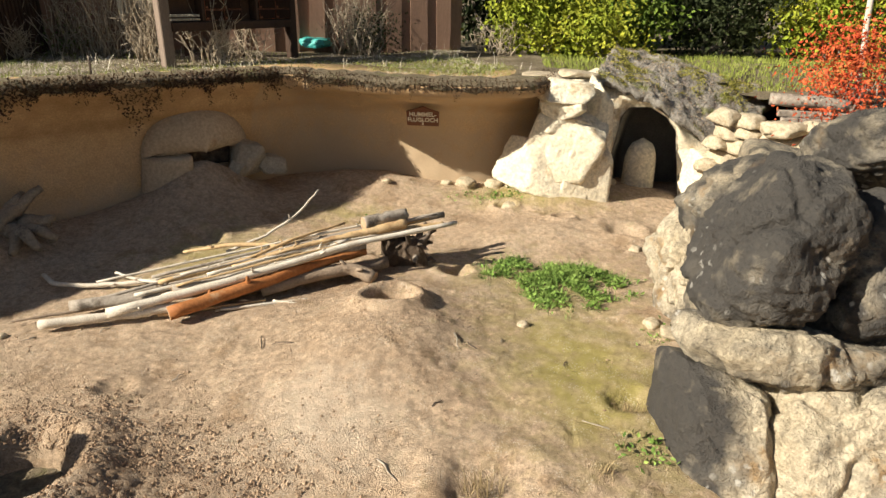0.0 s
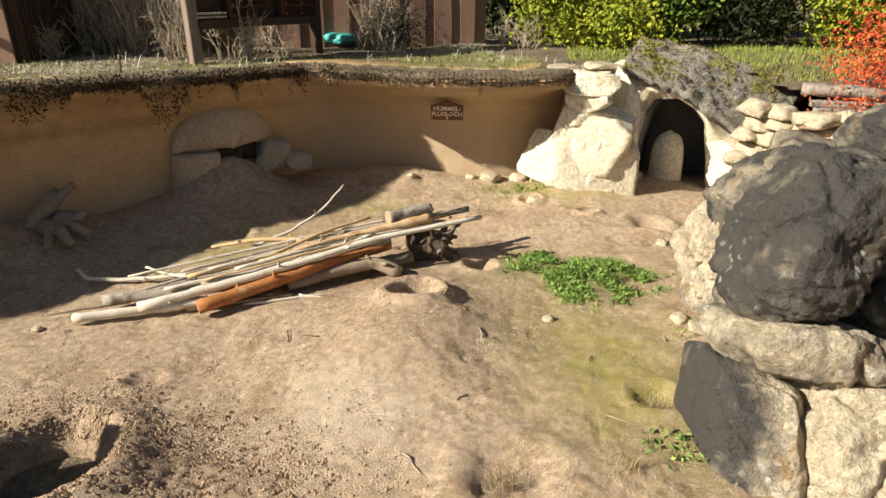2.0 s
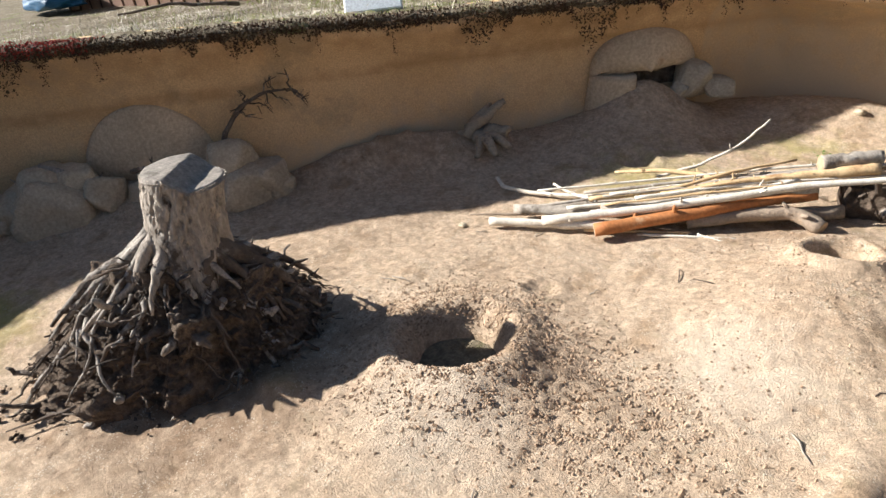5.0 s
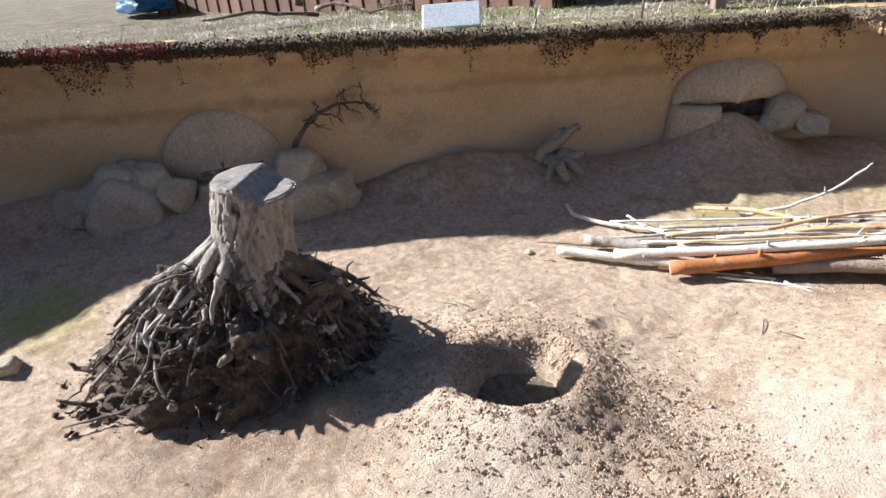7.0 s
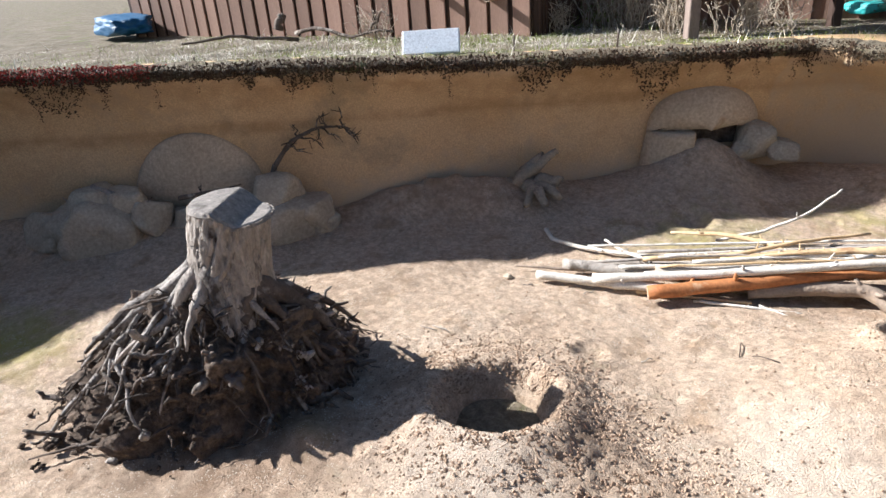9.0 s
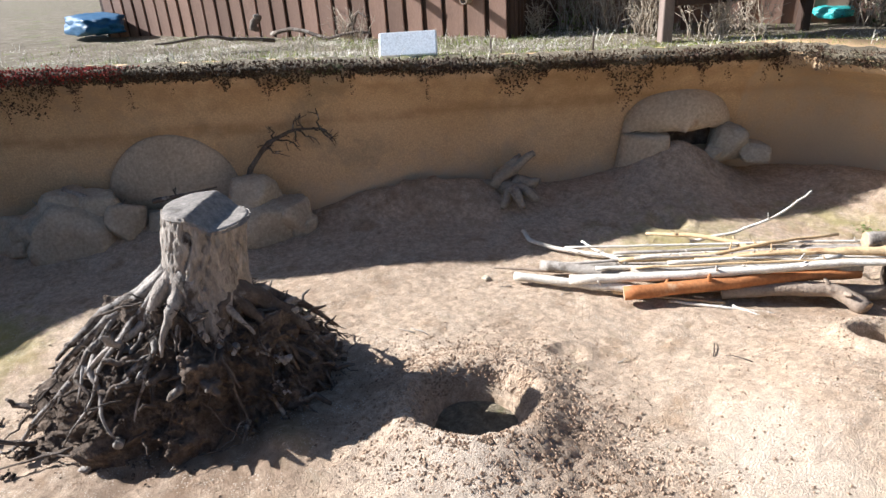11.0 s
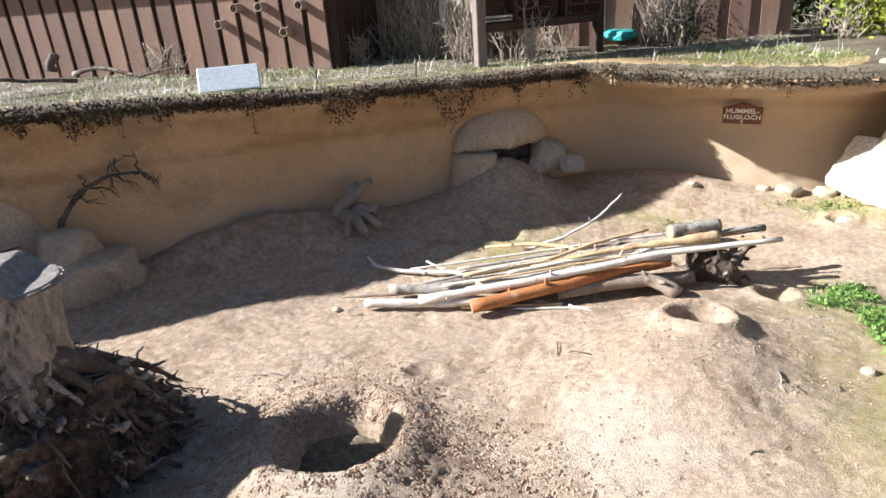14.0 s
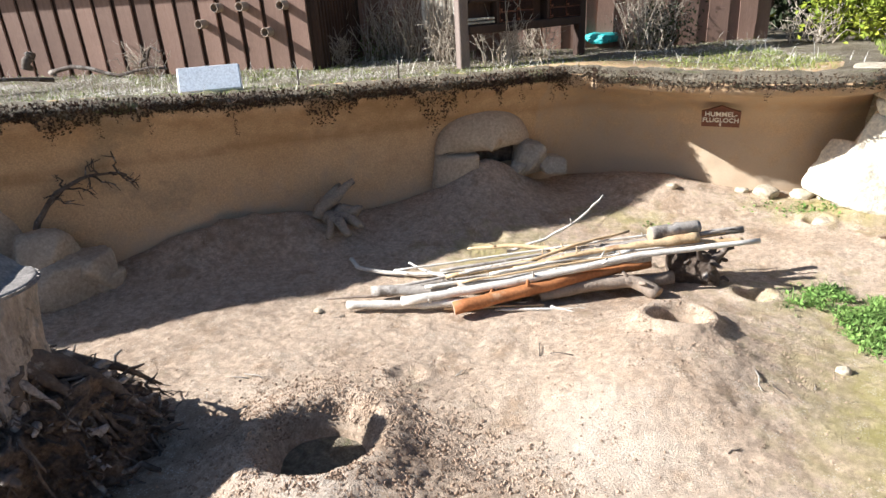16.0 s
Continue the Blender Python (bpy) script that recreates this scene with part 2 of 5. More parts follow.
def rock_mesh(name, size, seed, subdiv=4, rough=0.22, cuts=7, flat_bottom=True):
    rnd = random.Random(seed)
    tilt = Euler((rnd.uniform(-0.3, 0.3), rnd.uniform(-0.3, 0.3), rnd.uniform(-0.4, 0.4))).to_matrix()
    planes = [(tilt @ Vector((sx, sy, sz)), rnd.uniform(0.80, 0.98)) for sx, sy, sz in ((1, 0.2, 0.1), (-1, -0.15, 0.12), (0.15, 1, 0.1), (-0.1, -1, 0.15), (0.1, -0.1, 1), (0, 0.1, -1))]
    for _ in range(cuts):
        planes.append(((rnd.gauss(0, 1), rnd.gauss(0, 1), rnd.gauss(0, 0.8)), rnd.uniform(0.76, 1.05)))
    bm = cut_rock(planes, seed, subdiv, rough * 0.7, 48.0)
    for v in bm.verts:
        v.co = Vector((v.co.x * size[0], v.co.y * size[1], v.co.z * size[2]))
    return bm


# ---- plan ----
# foot of the plastered wall, from far beyond the stump to the corner and on to the cave
# first four points: unseen end, bent inward to cast the left ground shadow
WALL = [(-6.75, -3.2), (-6.95, -1.6), (-7.1, -0.7), (-7.08, 0.15), (-6.75, 0.85), (-5.75, 1.95), (-4.95, 2.95), (-4.25, 3.95), (-3.35, 5.0), (-2.6, 5.8), (-2.12, 6.32), (-1.55, 6.40), (-0.8, 6.36), (-0.1, 6.45), (0.35, 6.75)]
LIP_Z = [1.45, 1.45, 1.45, 1.43, 1.40, 1.35, 1.30, 1.22, 1.17, 1.15, 1.15, 1.15, 1.13, 1.13, 1.13]


def resample(pts, extra, n):
    P = [Vector((*p, z)) for p, z in zip(pts, extra)]
    L = [0]
    for a, b in zip(P, P[1:]):
        L.append(L[-1] + (b - a).length)
    out = []
    for i in range(n + 1):
        s = L[-1] * i / n
        k = max(j for j in range(len(L)) if L[j] <= s + 1e-9)
        k = min(k, len(P) - 2)
        t = (s - L[k]) / (L[k + 1] - L[k])
        p0, p1, p2, p3 = P[max(k - 1, 0)], P[k], P[k + 1], P[min(k + 2, len(P) - 1)]
        out.append(0.5 * ((2 * p1) + (p2 - p0) * t + (2 * p0 - 5 * p1 + 4 * p2 - p3) * t * t + (3 * p1 - p0 - 3 * p2 + p3) * t ** 3))
    return out


WPATH = resample(WALL, LIP_Z, 420)
WXY = np.array([(p.x, p.y) for p in WPATH])
WNRM = []
for i in range(len(WPATH)):
    d = WPATH[min(i + 3, len(WPATH) - 1)] - WPATH[max(i - 3, 0)]
    d.z = 0
    d.normalize()
    WNRM.append(Vector((d.y, -d.x, 0)))          # points into the pen


def wall_dist(x, y):
    """Distance in front of the wall's foot (minus: behind it)."""
    d = np.hypot(WXY[:, 0] - x, WXY[:, 1] - y)
    i = int(d.argmin())
    s = (x - WXY[i, 0]) * WNRM[i].x + (y - WXY[i, 1]) * WNRM[i].y
    return math.copysign(d[i], s), i


def bump2(x, y, cx, cy, r, ry=None, rot=0.0):
    dx, dy = x - cx, y - cy
    if rot:
        c, s = math.cos(rot), math.sin(rot)
        dx, dy = c * dx + s * dy, -s * dx + c * dy
    return math.exp(-((dx / r) ** 2 + (dy / (ry or r)) ** 2))


# mounds: x, y, radius, radius across, turn, height
MOUNDS = [(-0.58, 3.22, 0.52, 0.66, 0.0, 0.19), (-1.88, 1.80, 0.54, 0.54, 0.0, 0.155), (-2.75, 5.05, 0.70, 0.50, 0.8, 0.20),
          (-4.05, 3.85, 0.75, 0.28, 0.85, 0.22), (-1.4, 6.1, 0.9, 0.4, 0.0, 0.18), (-2.72, 5.42, 0.38, 0.27, 0.8, 0.28), (0.95, 6.4, 0.8, 0.5, 0.0, 0.12), (-3.2, 1.0, 0.9, 0.8, 0.0, 0.06),
          (0.75, 5.35, 0.5, 0.25, 0.3, 0.07), (0.1, 5.2, 0.5, 0.3, 0.0, 0.08), (-0.95, 2.75, 0.6, 0.4, 0.4, 0.05), (0.2, 2.1, 0.5, 0.35, 0.3, 0.06), (-6.6, 0.9, 0.9, 0.35, 0.85, 0.22), (-5.6, 1.75, 0.6, 0.4, 0.85, 0.10), (-4.55, 3.3, 0.35, 0.25, 0.9, 0.10), (-2.45, 1.12, 0.15, 0.10, 0.3, 0.07), (0.40, 6.05, 0.55, 0.30, 0.0, 0.12), (1.08, 5.12, 0.34, 0.05, -0.1, 0.05)]
# burrows: x, y, radius, depth, rim height
HOLES = [(-0.65, 3.52, 0.135, 0.42, 0.06), (-1.97, 1.86, 0.245, 0.55, 0.03), (-1.93, 2.58, 0.09, 0.028, 0.012), (0.57, 5.48, 0.075, 0.16, 0.03), (0.72, 2.80, 0.11, 0.04, 0.015),
         (0.02, 2.10, 0.19, 0.06, 0.02), (-2.35, 4.55, 0.12, 0.07, 0.02), (-4.35, 3.72, 0.10, 0.22, 0.05), (-0.30, 4.30, 0.10, 0.2, 0.02), (0.05, 5.75, 0.08, 0.05, 0.03), (1.1, 5.35, 0.14, 0.05, 0.02),
         (-0.95, 4.62, 0.05, 0.03, 0.0)]


def ground_z(x, y):
    d, i = wall_dist(x, y)
    z = 0.045 * fbm(x * 0.7, y * 0.7, 3.1) + 0.012 * fbm(x * 3.1, y * 3.1, 8.0, 3)
    z += 0.05 * math.exp(-max(d, 0) / 0.45)
    for cx, cy, r, ry, rot, h in MOUNDS:
        z += h * bump2(x, y, cx, cy, r, ry, rot)
    for cx, cy, r, dep, rim in HOLES:
        wob = 1 + 0.10 * noise.noise(Vector((x * 5, y * 5, cx)))
        q = math.hypot(x - cx, y - cy) / (r * wob)
        if q < 4:
            z -= dep * math.exp(-(q / 0.88) ** 3.2)
            z += rim * math.exp(-((q - 1.45) / 0.45) ** 2)
    return z

# ---- ground of the pen ----
def set_attr(ob, name, values):
    a = ob.data.attributes.new(name, "FLOAT", "POINT")
    a.data.foreach_set("value", np.asarray(values, float))


def churned(x, y):
    """How much loose earth was thrown up at a spot: round the burrow, along its spoil."""
    return 0.9 * bump2(x, y, -1.92, 1.78, 0.55, 0.55) + 0.8 * bump2(x, y, -1.25, 1.85, 0.45, 0.28, 0.25) + 0.45 * bump2(x, y, -0.55, 3.15, 0.45, 0.5) + 0.5 * bump2(x, y, -3.2, 0.9, 0.9, 0.9) + 0.30 + 0.5 * bump2(x, y, 0.5, 2.4, 0.7, 0.7)


def build_ground():
    step = 0.02
    xs, ys = np.arange(-9.2, 3.4, step), np.arange(-2.4, 7.4, step)
    # coarser where the camera never looks closely
    V, F, moss, soil_shade, pale = [], [], [], [], []
    index = {}
    for j, y in enumerate(ys):
        for i, x in enumerate(xs):
            z = ground_z(x, y) if (x < 2.9 and y > -1.8) else 0.0
            g = noise.noise(Vector((x * 14, y * 14, 2.0)))
            c = churned(x, y)
            lump = noise.noise(Vector((x * 21, y * 21, 5.0)))
            V.append((x, y, z + 0.006 * g + 0.004 * lump + c * (0.016 * (0.45 - abs(lump)) + 0.012 * noise.noise(Vector((x * 38, y * 38, 9.0))))))
            m = 0.62 * bump2(x, y, 0.55, 3.0, 0.55, 0.9, 0.3) + 0.55 * bump2(x, y, 0.3, 6.0, 0.75, 0.3) + 0.45 * bump2(x, y, -2.1, 4.3, 0.6, 0.45, 0.8)
            m += 0.65 * bump2(x, y, -4.75, 0.3, 0.5, 0.35) + 0.3 * bump2(x, y, 0.35, 4.3, 0.9, 0.5) + 0.35 * bump2(x, y, -2.5, 1.15, 0.2, 0.12) + 0.4 * bump2(x, y, -1.35, 5.4, 0.5, 0.25)
            moss.append(1.3 * m)
            # dark earth round stump and burrow, plus shade painted along the wall's foot
            s = 0.9 * bump2(x, y, -3.1, 0.95, 0.95, 0.8) + 0.40 * bump2(x, y, -1.55, 2.02, 0.16, 0.30) + 0.35 * bump2(x, y, -1.1, 2.0, 0.35, 0.14) + 0.35 * bump2(x, y, -4.2, 3.6, 1.0, 0.35, 0.85)
            # more painted shade: beside the branch pile, in the wall's shadow strip
            s += 0.35 * bump2(x, y, -1.05, 3.85, 0.9, 0.25, 0.45) + 0.25 * bump2(x, y, -3.6, 2.6, 0.9, 0.5, 0.9)
            soil_shade.append(s)
            pale.append(0.75 * bump2(x, y, -0.75, 2.45, 0.35, 0.45, 0.5) + 0.75 * bump2(x, y, -1.72, 1.42, 0.5, 0.35))
    nx = len(xs)
    for j in range(len(ys) - 1):
        o = j * nx
        F += [(o + i, o + i + 1, o + i + 1 + nx, o + i + nx) for i in range(nx - 1)]
    ob = raw("ground", V, F, M_SAND)
    for k, v in (("moss", moss), ("soil_shade", soil_shade), ("pale", pale)):
        set_attr(ob, k, v)
    tagged(ob, "sandy trampled enclosure ground with burrow mounds and mossy patches", "ground", kind="structure")


build_ground()


# ---- plastered wall ----
def lip_out(i):
    """How far the lip comes out: more past the corner, little at the cave."""
    return 0.30 + 0.43 * min(1, max(0, (i - 330) / 22)) - 0.70 * max(0, (i - 405) / 15)


def build_wall():
    """A leaning, coved wall: foot, face, lip that overhangs, top, back."""
    V, F, stain_top_tone, dust = [], [], [], []
    levels = 26
    for i, (p, n) in enumerate(zip(WPATH, WNRM)):
        top = p.z
        s = i * 0.045
        cove = lip_out(i)      # the lip comes further out past the corner
        for k in range(levels + 1):
            t = k / levels
            z = -0.15 + (top + 0.1) * t
            out = 0.05 * (1 - t) ** 2 + min(cove, 0.30) * max(0, (t - 0.50) / 0.50) ** 2.4 + max(0, cove - 0.30) * max(0, (t - 0.72) / 0.28) ** 3
            out += 0.035 * fbm(s * 0.5, z * 0.9, 5.0) + 0.012 * fbm(s * 2.2, z * 5.0, 9.0)
            V.append(p.xyz * 1 + n * out + Vector((0, 0, z - p.z)))
            # stain band and blotches, plus a darker tone towards the top
            stain_top_tone.append(0.7 * math.exp(-((z - 0.86 - 0.08 * fbm(s * 0.6, 1.0)) / 0.05) ** 2) + 0.55 * max(0, (t - 0.78) / 0.2) + 0.2 * fbm(s * 0.35, z, 2.0))
            dust.append(0.9 * math.exp(-max(z - 0.15, 0) / 0.2) + 0.35 * fbm(s * 0.6, z * 0.8, 4.0) + (0.45 if i > 325 else 0.0))
        for b, dz in ((0.02, 0.04), (-0.35, 0.045), (-0.36, -1.2)):
            V.append(p + n * (b + cove * (b > 0)) + Vector((0, 0, dz)))
            stain_top_tone.append(0)
            dust.append(0)
    m = levels + 4
    for i in range(len(WPATH) - 1):
        for k in range(m - 1):
            a = i * m + k
            F.append((a, a + m, a + m + 1, a + 1))
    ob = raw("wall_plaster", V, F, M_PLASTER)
    set_attr(ob, "stain_top_tone", stain_top_tone)
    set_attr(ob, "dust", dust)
    tagged(ob, "ochre plastered earth-look enclosure wall, stained, overhanging lip", "wall", kind="structure")


build_wall()

# ---- terrace above the wall ----
RIM = np.array([(p.x, p.y, p.z) for p in WPATH[::3]] + [(0.7, 6.98, 1.15), (1.2, 7.12, 1.15), (1.9, 7.05, 1.05), (2.6, 6.7, 0.92), (3.2, 6.0, 0.9), (3.4, 4.8, 1.0), (3.2, 3.6, 1.0), (3.0, 2.0, 1.0), (3.2, 0.0, 1.0)])
RNRM = []
for i in range(len(RIM)):
    d = RIM[min(i + 1, len(RIM) - 1)] - RIM[max(i - 1, 0)]
    l = math.hypot(d[0], d[1])
    RNRM.append((d[1] / l, -d[0] / l))


def rim(x, y):
    d = np.hypot(RIM[:, 0] - x, RIM[:, 1] - y)
    i = int(d.argmin())
    s = (x - RIM[i, 0]) * RNRM[i][0] + (y - RIM[i, 1]) * RNRM[i][1]
    return math.copysign(d[i], s), RIM[i, 2]


def terrace_z(x, y):
    d, z = rim(x, y)
    back = max(0.0, -d)
    return z + 0.035 + (1.13 - z) * min(back, 1.9) / 1.9 + 0.03 * fbm(x * 0.9, y * 0.9, 6.0)


def build_terrace():
    xs = np.concatenate([np.linspace(-400, -16, 8), np.arange(-15, 7, 0.13), np.linspace(8, 400, 8)])
    ys = np.concatenate([np.linspace(-300, -5, 6), np.arange(-4.5, 14, 0.13), np.linspace(15, 500, 8)])
    V, F, keep = [], [], []
    for y in ys:
        for x in xs:
            d, _ = rim(x, y)
            V.append((x, y, terrace_z(x, y) if abs(x) < 30 and abs(y) < 30 else 1.3))
            keep.append(d < -0.08)
    nx = len(xs)
    for j in range(len(ys) - 1):
        for i in range(nx - 1):
            a = j * nx + i
            q = (a, a + 1, a + 1 + nx, a + nx)
            if all(keep[k] for k in q):
                F.append(q)
    ob = raw("ground_terrace", V, F, M_TURF)
    tagged(ob, "raised terrace of straw, moss and short grass behind the wall", "grass", kind="structure")


build_terrace()


# ---- what closes the place behind the camera ----
tagged(raw("ground_beyond", [(-400, -300, -0.07), (400, -300, -0.07), (400, 300, -0.07), (-400, 300, -0.07)], [(0, 1, 2, 3)], M_TURF), "flat ground round the enclosure", "ground", kind="structure")
for name, a, b in (("wall_visitor_side", (-10.2, -2.55), (3.6, -2.0)), ("wall_side", (3.55, -2.0), (3.3, 2.4))):
    a, b = Vector((*a, 0)), Vector((*b, 0))
    d = b - a
    w = part(name, box_bm(d.length, 0.25, 1.1, bevel=0.02), M_PLASTER)
    w.matrix_world = Matrix.Translation((a + b) / 2 + Vector((0, 0, 0.45))) @ Matrix.Rotation(math.atan2(d.y, d.x), 4, "Z")
    tagged(w, "plain ochre plastered parapet round the enclosure", "wall", kind="structure")

# ---- shed, fence, insect hotel on the terrace ----
def along(a, b):
    a, b = Vector((*a, 0)), Vector((*b, 0))
    d = b - a
    return a, d.normalized(), d.length, math.atan2(d.y, d.x)


def plank_mesh(name, w, h, th, wavy, seed):
    """A plank standing on its end, foot at the origin, with waney edges if wavy."""
    rows = 14
    V, F = [], []
    for k in range(rows + 1):
        z = h * k / rows
        l = -w / 2 + wavy * noise.noise(Vector((seed, z * 2.2, 0.0)))
        r = w / 2 + wavy * noise.noise(Vector((seed + 9, z * 2.2, 4.0)))
        c = th * 0.25 * noise.noise(Vector((seed, z, 8.0)))
        V += [(l, -th / 2 + c, z), (r, -th / 2 + c, z), (r, th / 2 + c, z), (l, th / 2 + c, z)]
    for k in range(rows):
        for q in range(4):
            a, b = k * 4 + q, k * 4 + (q + 1) % 4
            F.append((a, b, b + 4, a + 4))
    F += [(3, 2, 1, 0), tuple(rows * 4 + q for q in range(4))]
    me = bpy.data.meshes.new(name)
    me.from_pydata(V, [], F)
    me.materials.append(M_WOOD)
    me.update()
    return me


def build_shed():
    a, d, L, ang = along((-13.0, 4.2), (-5.26, 6.1))
    shed = tagged(empty("garden_shed", (a + d * L / 2)[:2] + (1.15,)), "brown stained shed of vertical boards with pipe stubs", "shed")
    shed.rotation_euler.z = ang
    half = L / 2
    part("wall", box_bm(L, 0.06, 1.36, (0, 0.06, 0.65)), M_WOOD_DARK, shed)
    meshes = [plank_mesh("board", 0.215 + 0.012 * (i % 3), 1.33, 0.026, 0.004, i * 3.7) for i in range(4)]
    x, i = half - 0.12, 0
    while x > -half:
        ob = new("board", meshes[i % 4])
        ob.parent = shed
        ob.location = (x, 0.0, 0.0)
        x -= 0.292
        i += 1
    roof = box_bm(L + 0.3, 1.9, 0.06, (0, 0.72, 1.37), 0.01)
    part("roof", roof, M_WOOD_DARK, shed, "dark overhanging shed roof")
    part("side_wall", box_bm(0.05, 1.35, 1.36, (half + 0.03, 0.74, 0.65)), M_WOOD_DARK, shed)
    for k in range(15):
        part("side_slat", box_bm(0.02, 0.055, 1.33, (half + 0.068, 0.10 + k * 0.088, 0.65), 0.004), M_WOOD_DARK, shed)
    m_pipe = mat("clay_pipe", (0.30, 0.22, 0.16), (0.38, 0.29, 0.21), 8, 60, 0.7, 0.2)
    for px, py, pz in ((-6.55, 5.68, 1.73), (-6.31, 5.74, 1.90), (-5.99, 5.82, 1.90), (-5.72, 5.88, 1.61), (-5.49, 5.94, 1.89)):
        r0, r1, n = 0.052, 0.041, 16
        V = []
        for yy, r in ((0.1, r0), (-0.14, r0), (-0.14, r1), (0.1, r1)):
            V += [(r * math.cos(2 * math.pi * k / n), yy, r * math.sin(2 * math.pi * k / n)) for k in range(n)]
        F = [(q * n + k, q * n + (k + 1) % n, ((q + 1) % 4) * n + (k + 1) % n, ((q + 1) % 4) * n + k) for q in range(3) for k in range(n)]
        ob = raw("pipe", V, F, m_pipe, shed)
        tagged(ob, "short clay pipe stub")
        off = Vector((px, py, 0)) - (a + d * L / 2)
        ob.location = (off.dot(d), 0.0, pz - 1.15)


build_shed()


def build_fence():
    a, d, L, ang = along((-5.55, 7.43), (-0.62, 9.0))
    fence = tagged(empty("board_fence", (a + d * L / 2)[:2] + (1.12,)), "reddish brown fence of waney-edged upright boards", "fence")
    fence.rotation_euler.z = ang
    meshes = [plank_mesh("board", 0.17 + 0.02 * (i % 4), 2.3, 0.025, 0.018, i * 5.3 + 2) for i in range(6)]
    x, i = -L / 2 + 0.1, 0
    while x < L / 2:
        ob = new("board", meshes[(i * 5) % 6])
        ob.parent = fence
        ob.location = (x, -0.02 if i % 2 else 0.012, 0)
        x += 0.165
        i += 1
    for z in (0.45, 1.7):
        part("rail", box_bm(L, 0.05, 0.09, (0, 0.06, z), 0.006), M_WOOD_DARK, fence)
    for k in range(4):
        part("post", box_bm(0.09, 0.09, 2.2, (-L / 2 + 0.1 + k * (L - 0.2) / 3, 0.13, 1.1), 0.008), M_WOOD_DARK, fence)


build_fence()
M_BRICK = mat("clay_brick", (0.30, 0.11, 0.06), (0.38, 0.16, 0.09), 6, 60, 0.9, 0.3, rand=0.25)
M_REED = mat("pale_reed", (0.46, 0.42, 0.34), (0.58, 0.54, 0.45), 5, 50, 0.8, 0.4, 0.004, stretch=(3, 3, 0.4), rand=0.2)


def build_hotel():
    a, d, L, ang = along((-3.36, 6.22), (-2.50, 7.45))
    h = tagged(empty("insect_hotel", (a + d * L / 2)[:2] + (1.17,)), "dark timber insect hotel frame filled with bricks and reeds, on posts", "insect hotel")
    h.rotation_euler.z = ang
    part("post", box_bm(0.11, 0.11, 1.5, (-L / 2, 0, 0.73), 0.008), mat("grey_post", (0.20, 0.15, 0.12), (0.27, 0.21, 0.17), 3, 60, 0.85, 0.5, 0.006, stretch=(4, 4, 0.4)), h, "corner post in a lighter grey than the others")
    part("post", box_bm(0.10, 0.10, 1.5, (L / 2, 0, 0.73), 0.008), M_WOOD_DARK, h)
    part("post", box_bm(0.08, 0.08, 1.4, (L / 2 - 0.42, 0.42, 0.68), 0.008), M_WOOD_DARK, h)
    part("rail", box_bm(L - 0.1, 0.16, 0.085, (0, 0, 0.385), 0.008), M_WOOD_DARK, h)
    part("rail", box_bm(L + 0.3, 0.4, 0.07, (0, 0.05, 1.50), 0.008), M_WOOD_DARK, h)
    part("back_panel", box_bm(L - 0.1, 0.03, 1.05, (0, 0.08, 0.94)), M_WOOD_DARK, h)
    for x in (-0.35, 0.28):
        part("divider", box_bm(0.03, 0.14, 1.03, (x, 0.0, 0.945), 0.003), M_WOOD_DARK, h)
    part("shelf", box_bm(L - 0.12, 0.14, 0.025, (0, 0.0, 0.66), 0.003), M_WOOD_DARK, h)
    # perforated bricks: a slab with rows of near-black studs painting the holes' shade
    bm = box_bm(0.20, 0.10, 0.10, bevel=0.004)
    for i in range(6):
        for k in range(3):
            box_bm(0.018, 0.012, 0.018, (-0.08 + i * 0.032, -0.052, -0.03 + k * 0.03), bm=bm)
    brick = mesh_of(bm, "brick", False)
    m_hole_shade = mat("brick_hole_shade", (0.03, 0.015, 0.01), (0.04, 0.02, 0.014), 5, 40, 1.0, 0)
    brick.materials.append(M_BRICK)
    brick.materials.append(m_hole_shade)
    for p in brick.polygons[-6 * 18:]:
        p.material_index = 1
    for i in range(6):
        for k in range(2):
            ob = new("brick", brick)
            ob.parent = h
            ob.location = (-0.22 + i * 0.215 if i < 2 else 0.42 + (i - 2) * 0.21 - 0.42 * (i > 3), 0.0, 0.485 + k * 0.105 + 0.26 * (i > 3))
            if ob.location.x > 0.65:
                ob.location.x = 0.58
    for i in range(22):
        V, F = tube([(-0.70 + (i % 11) * 0.03, -0.06, 0.45 + 0.035 * (i // 11)), (-0.70 + (i % 11) * 0.03, 0.05, 0.45 + 0.035 * (i // 11))], [0.012, 0.012], 6)
        raw("reed", V, F, M_REED, h, False)
    part("sheet", box_bm(0.17, 0.012, 0.09, (0.38, -0.055, 0.72), 0.002), mat("pale_card", (0.62, 0.62, 0.60), (0.72, 0.72, 0.7), 12, 70, 0.7, 0.1), h, "pale card in the insect hotel")


build_hotel()


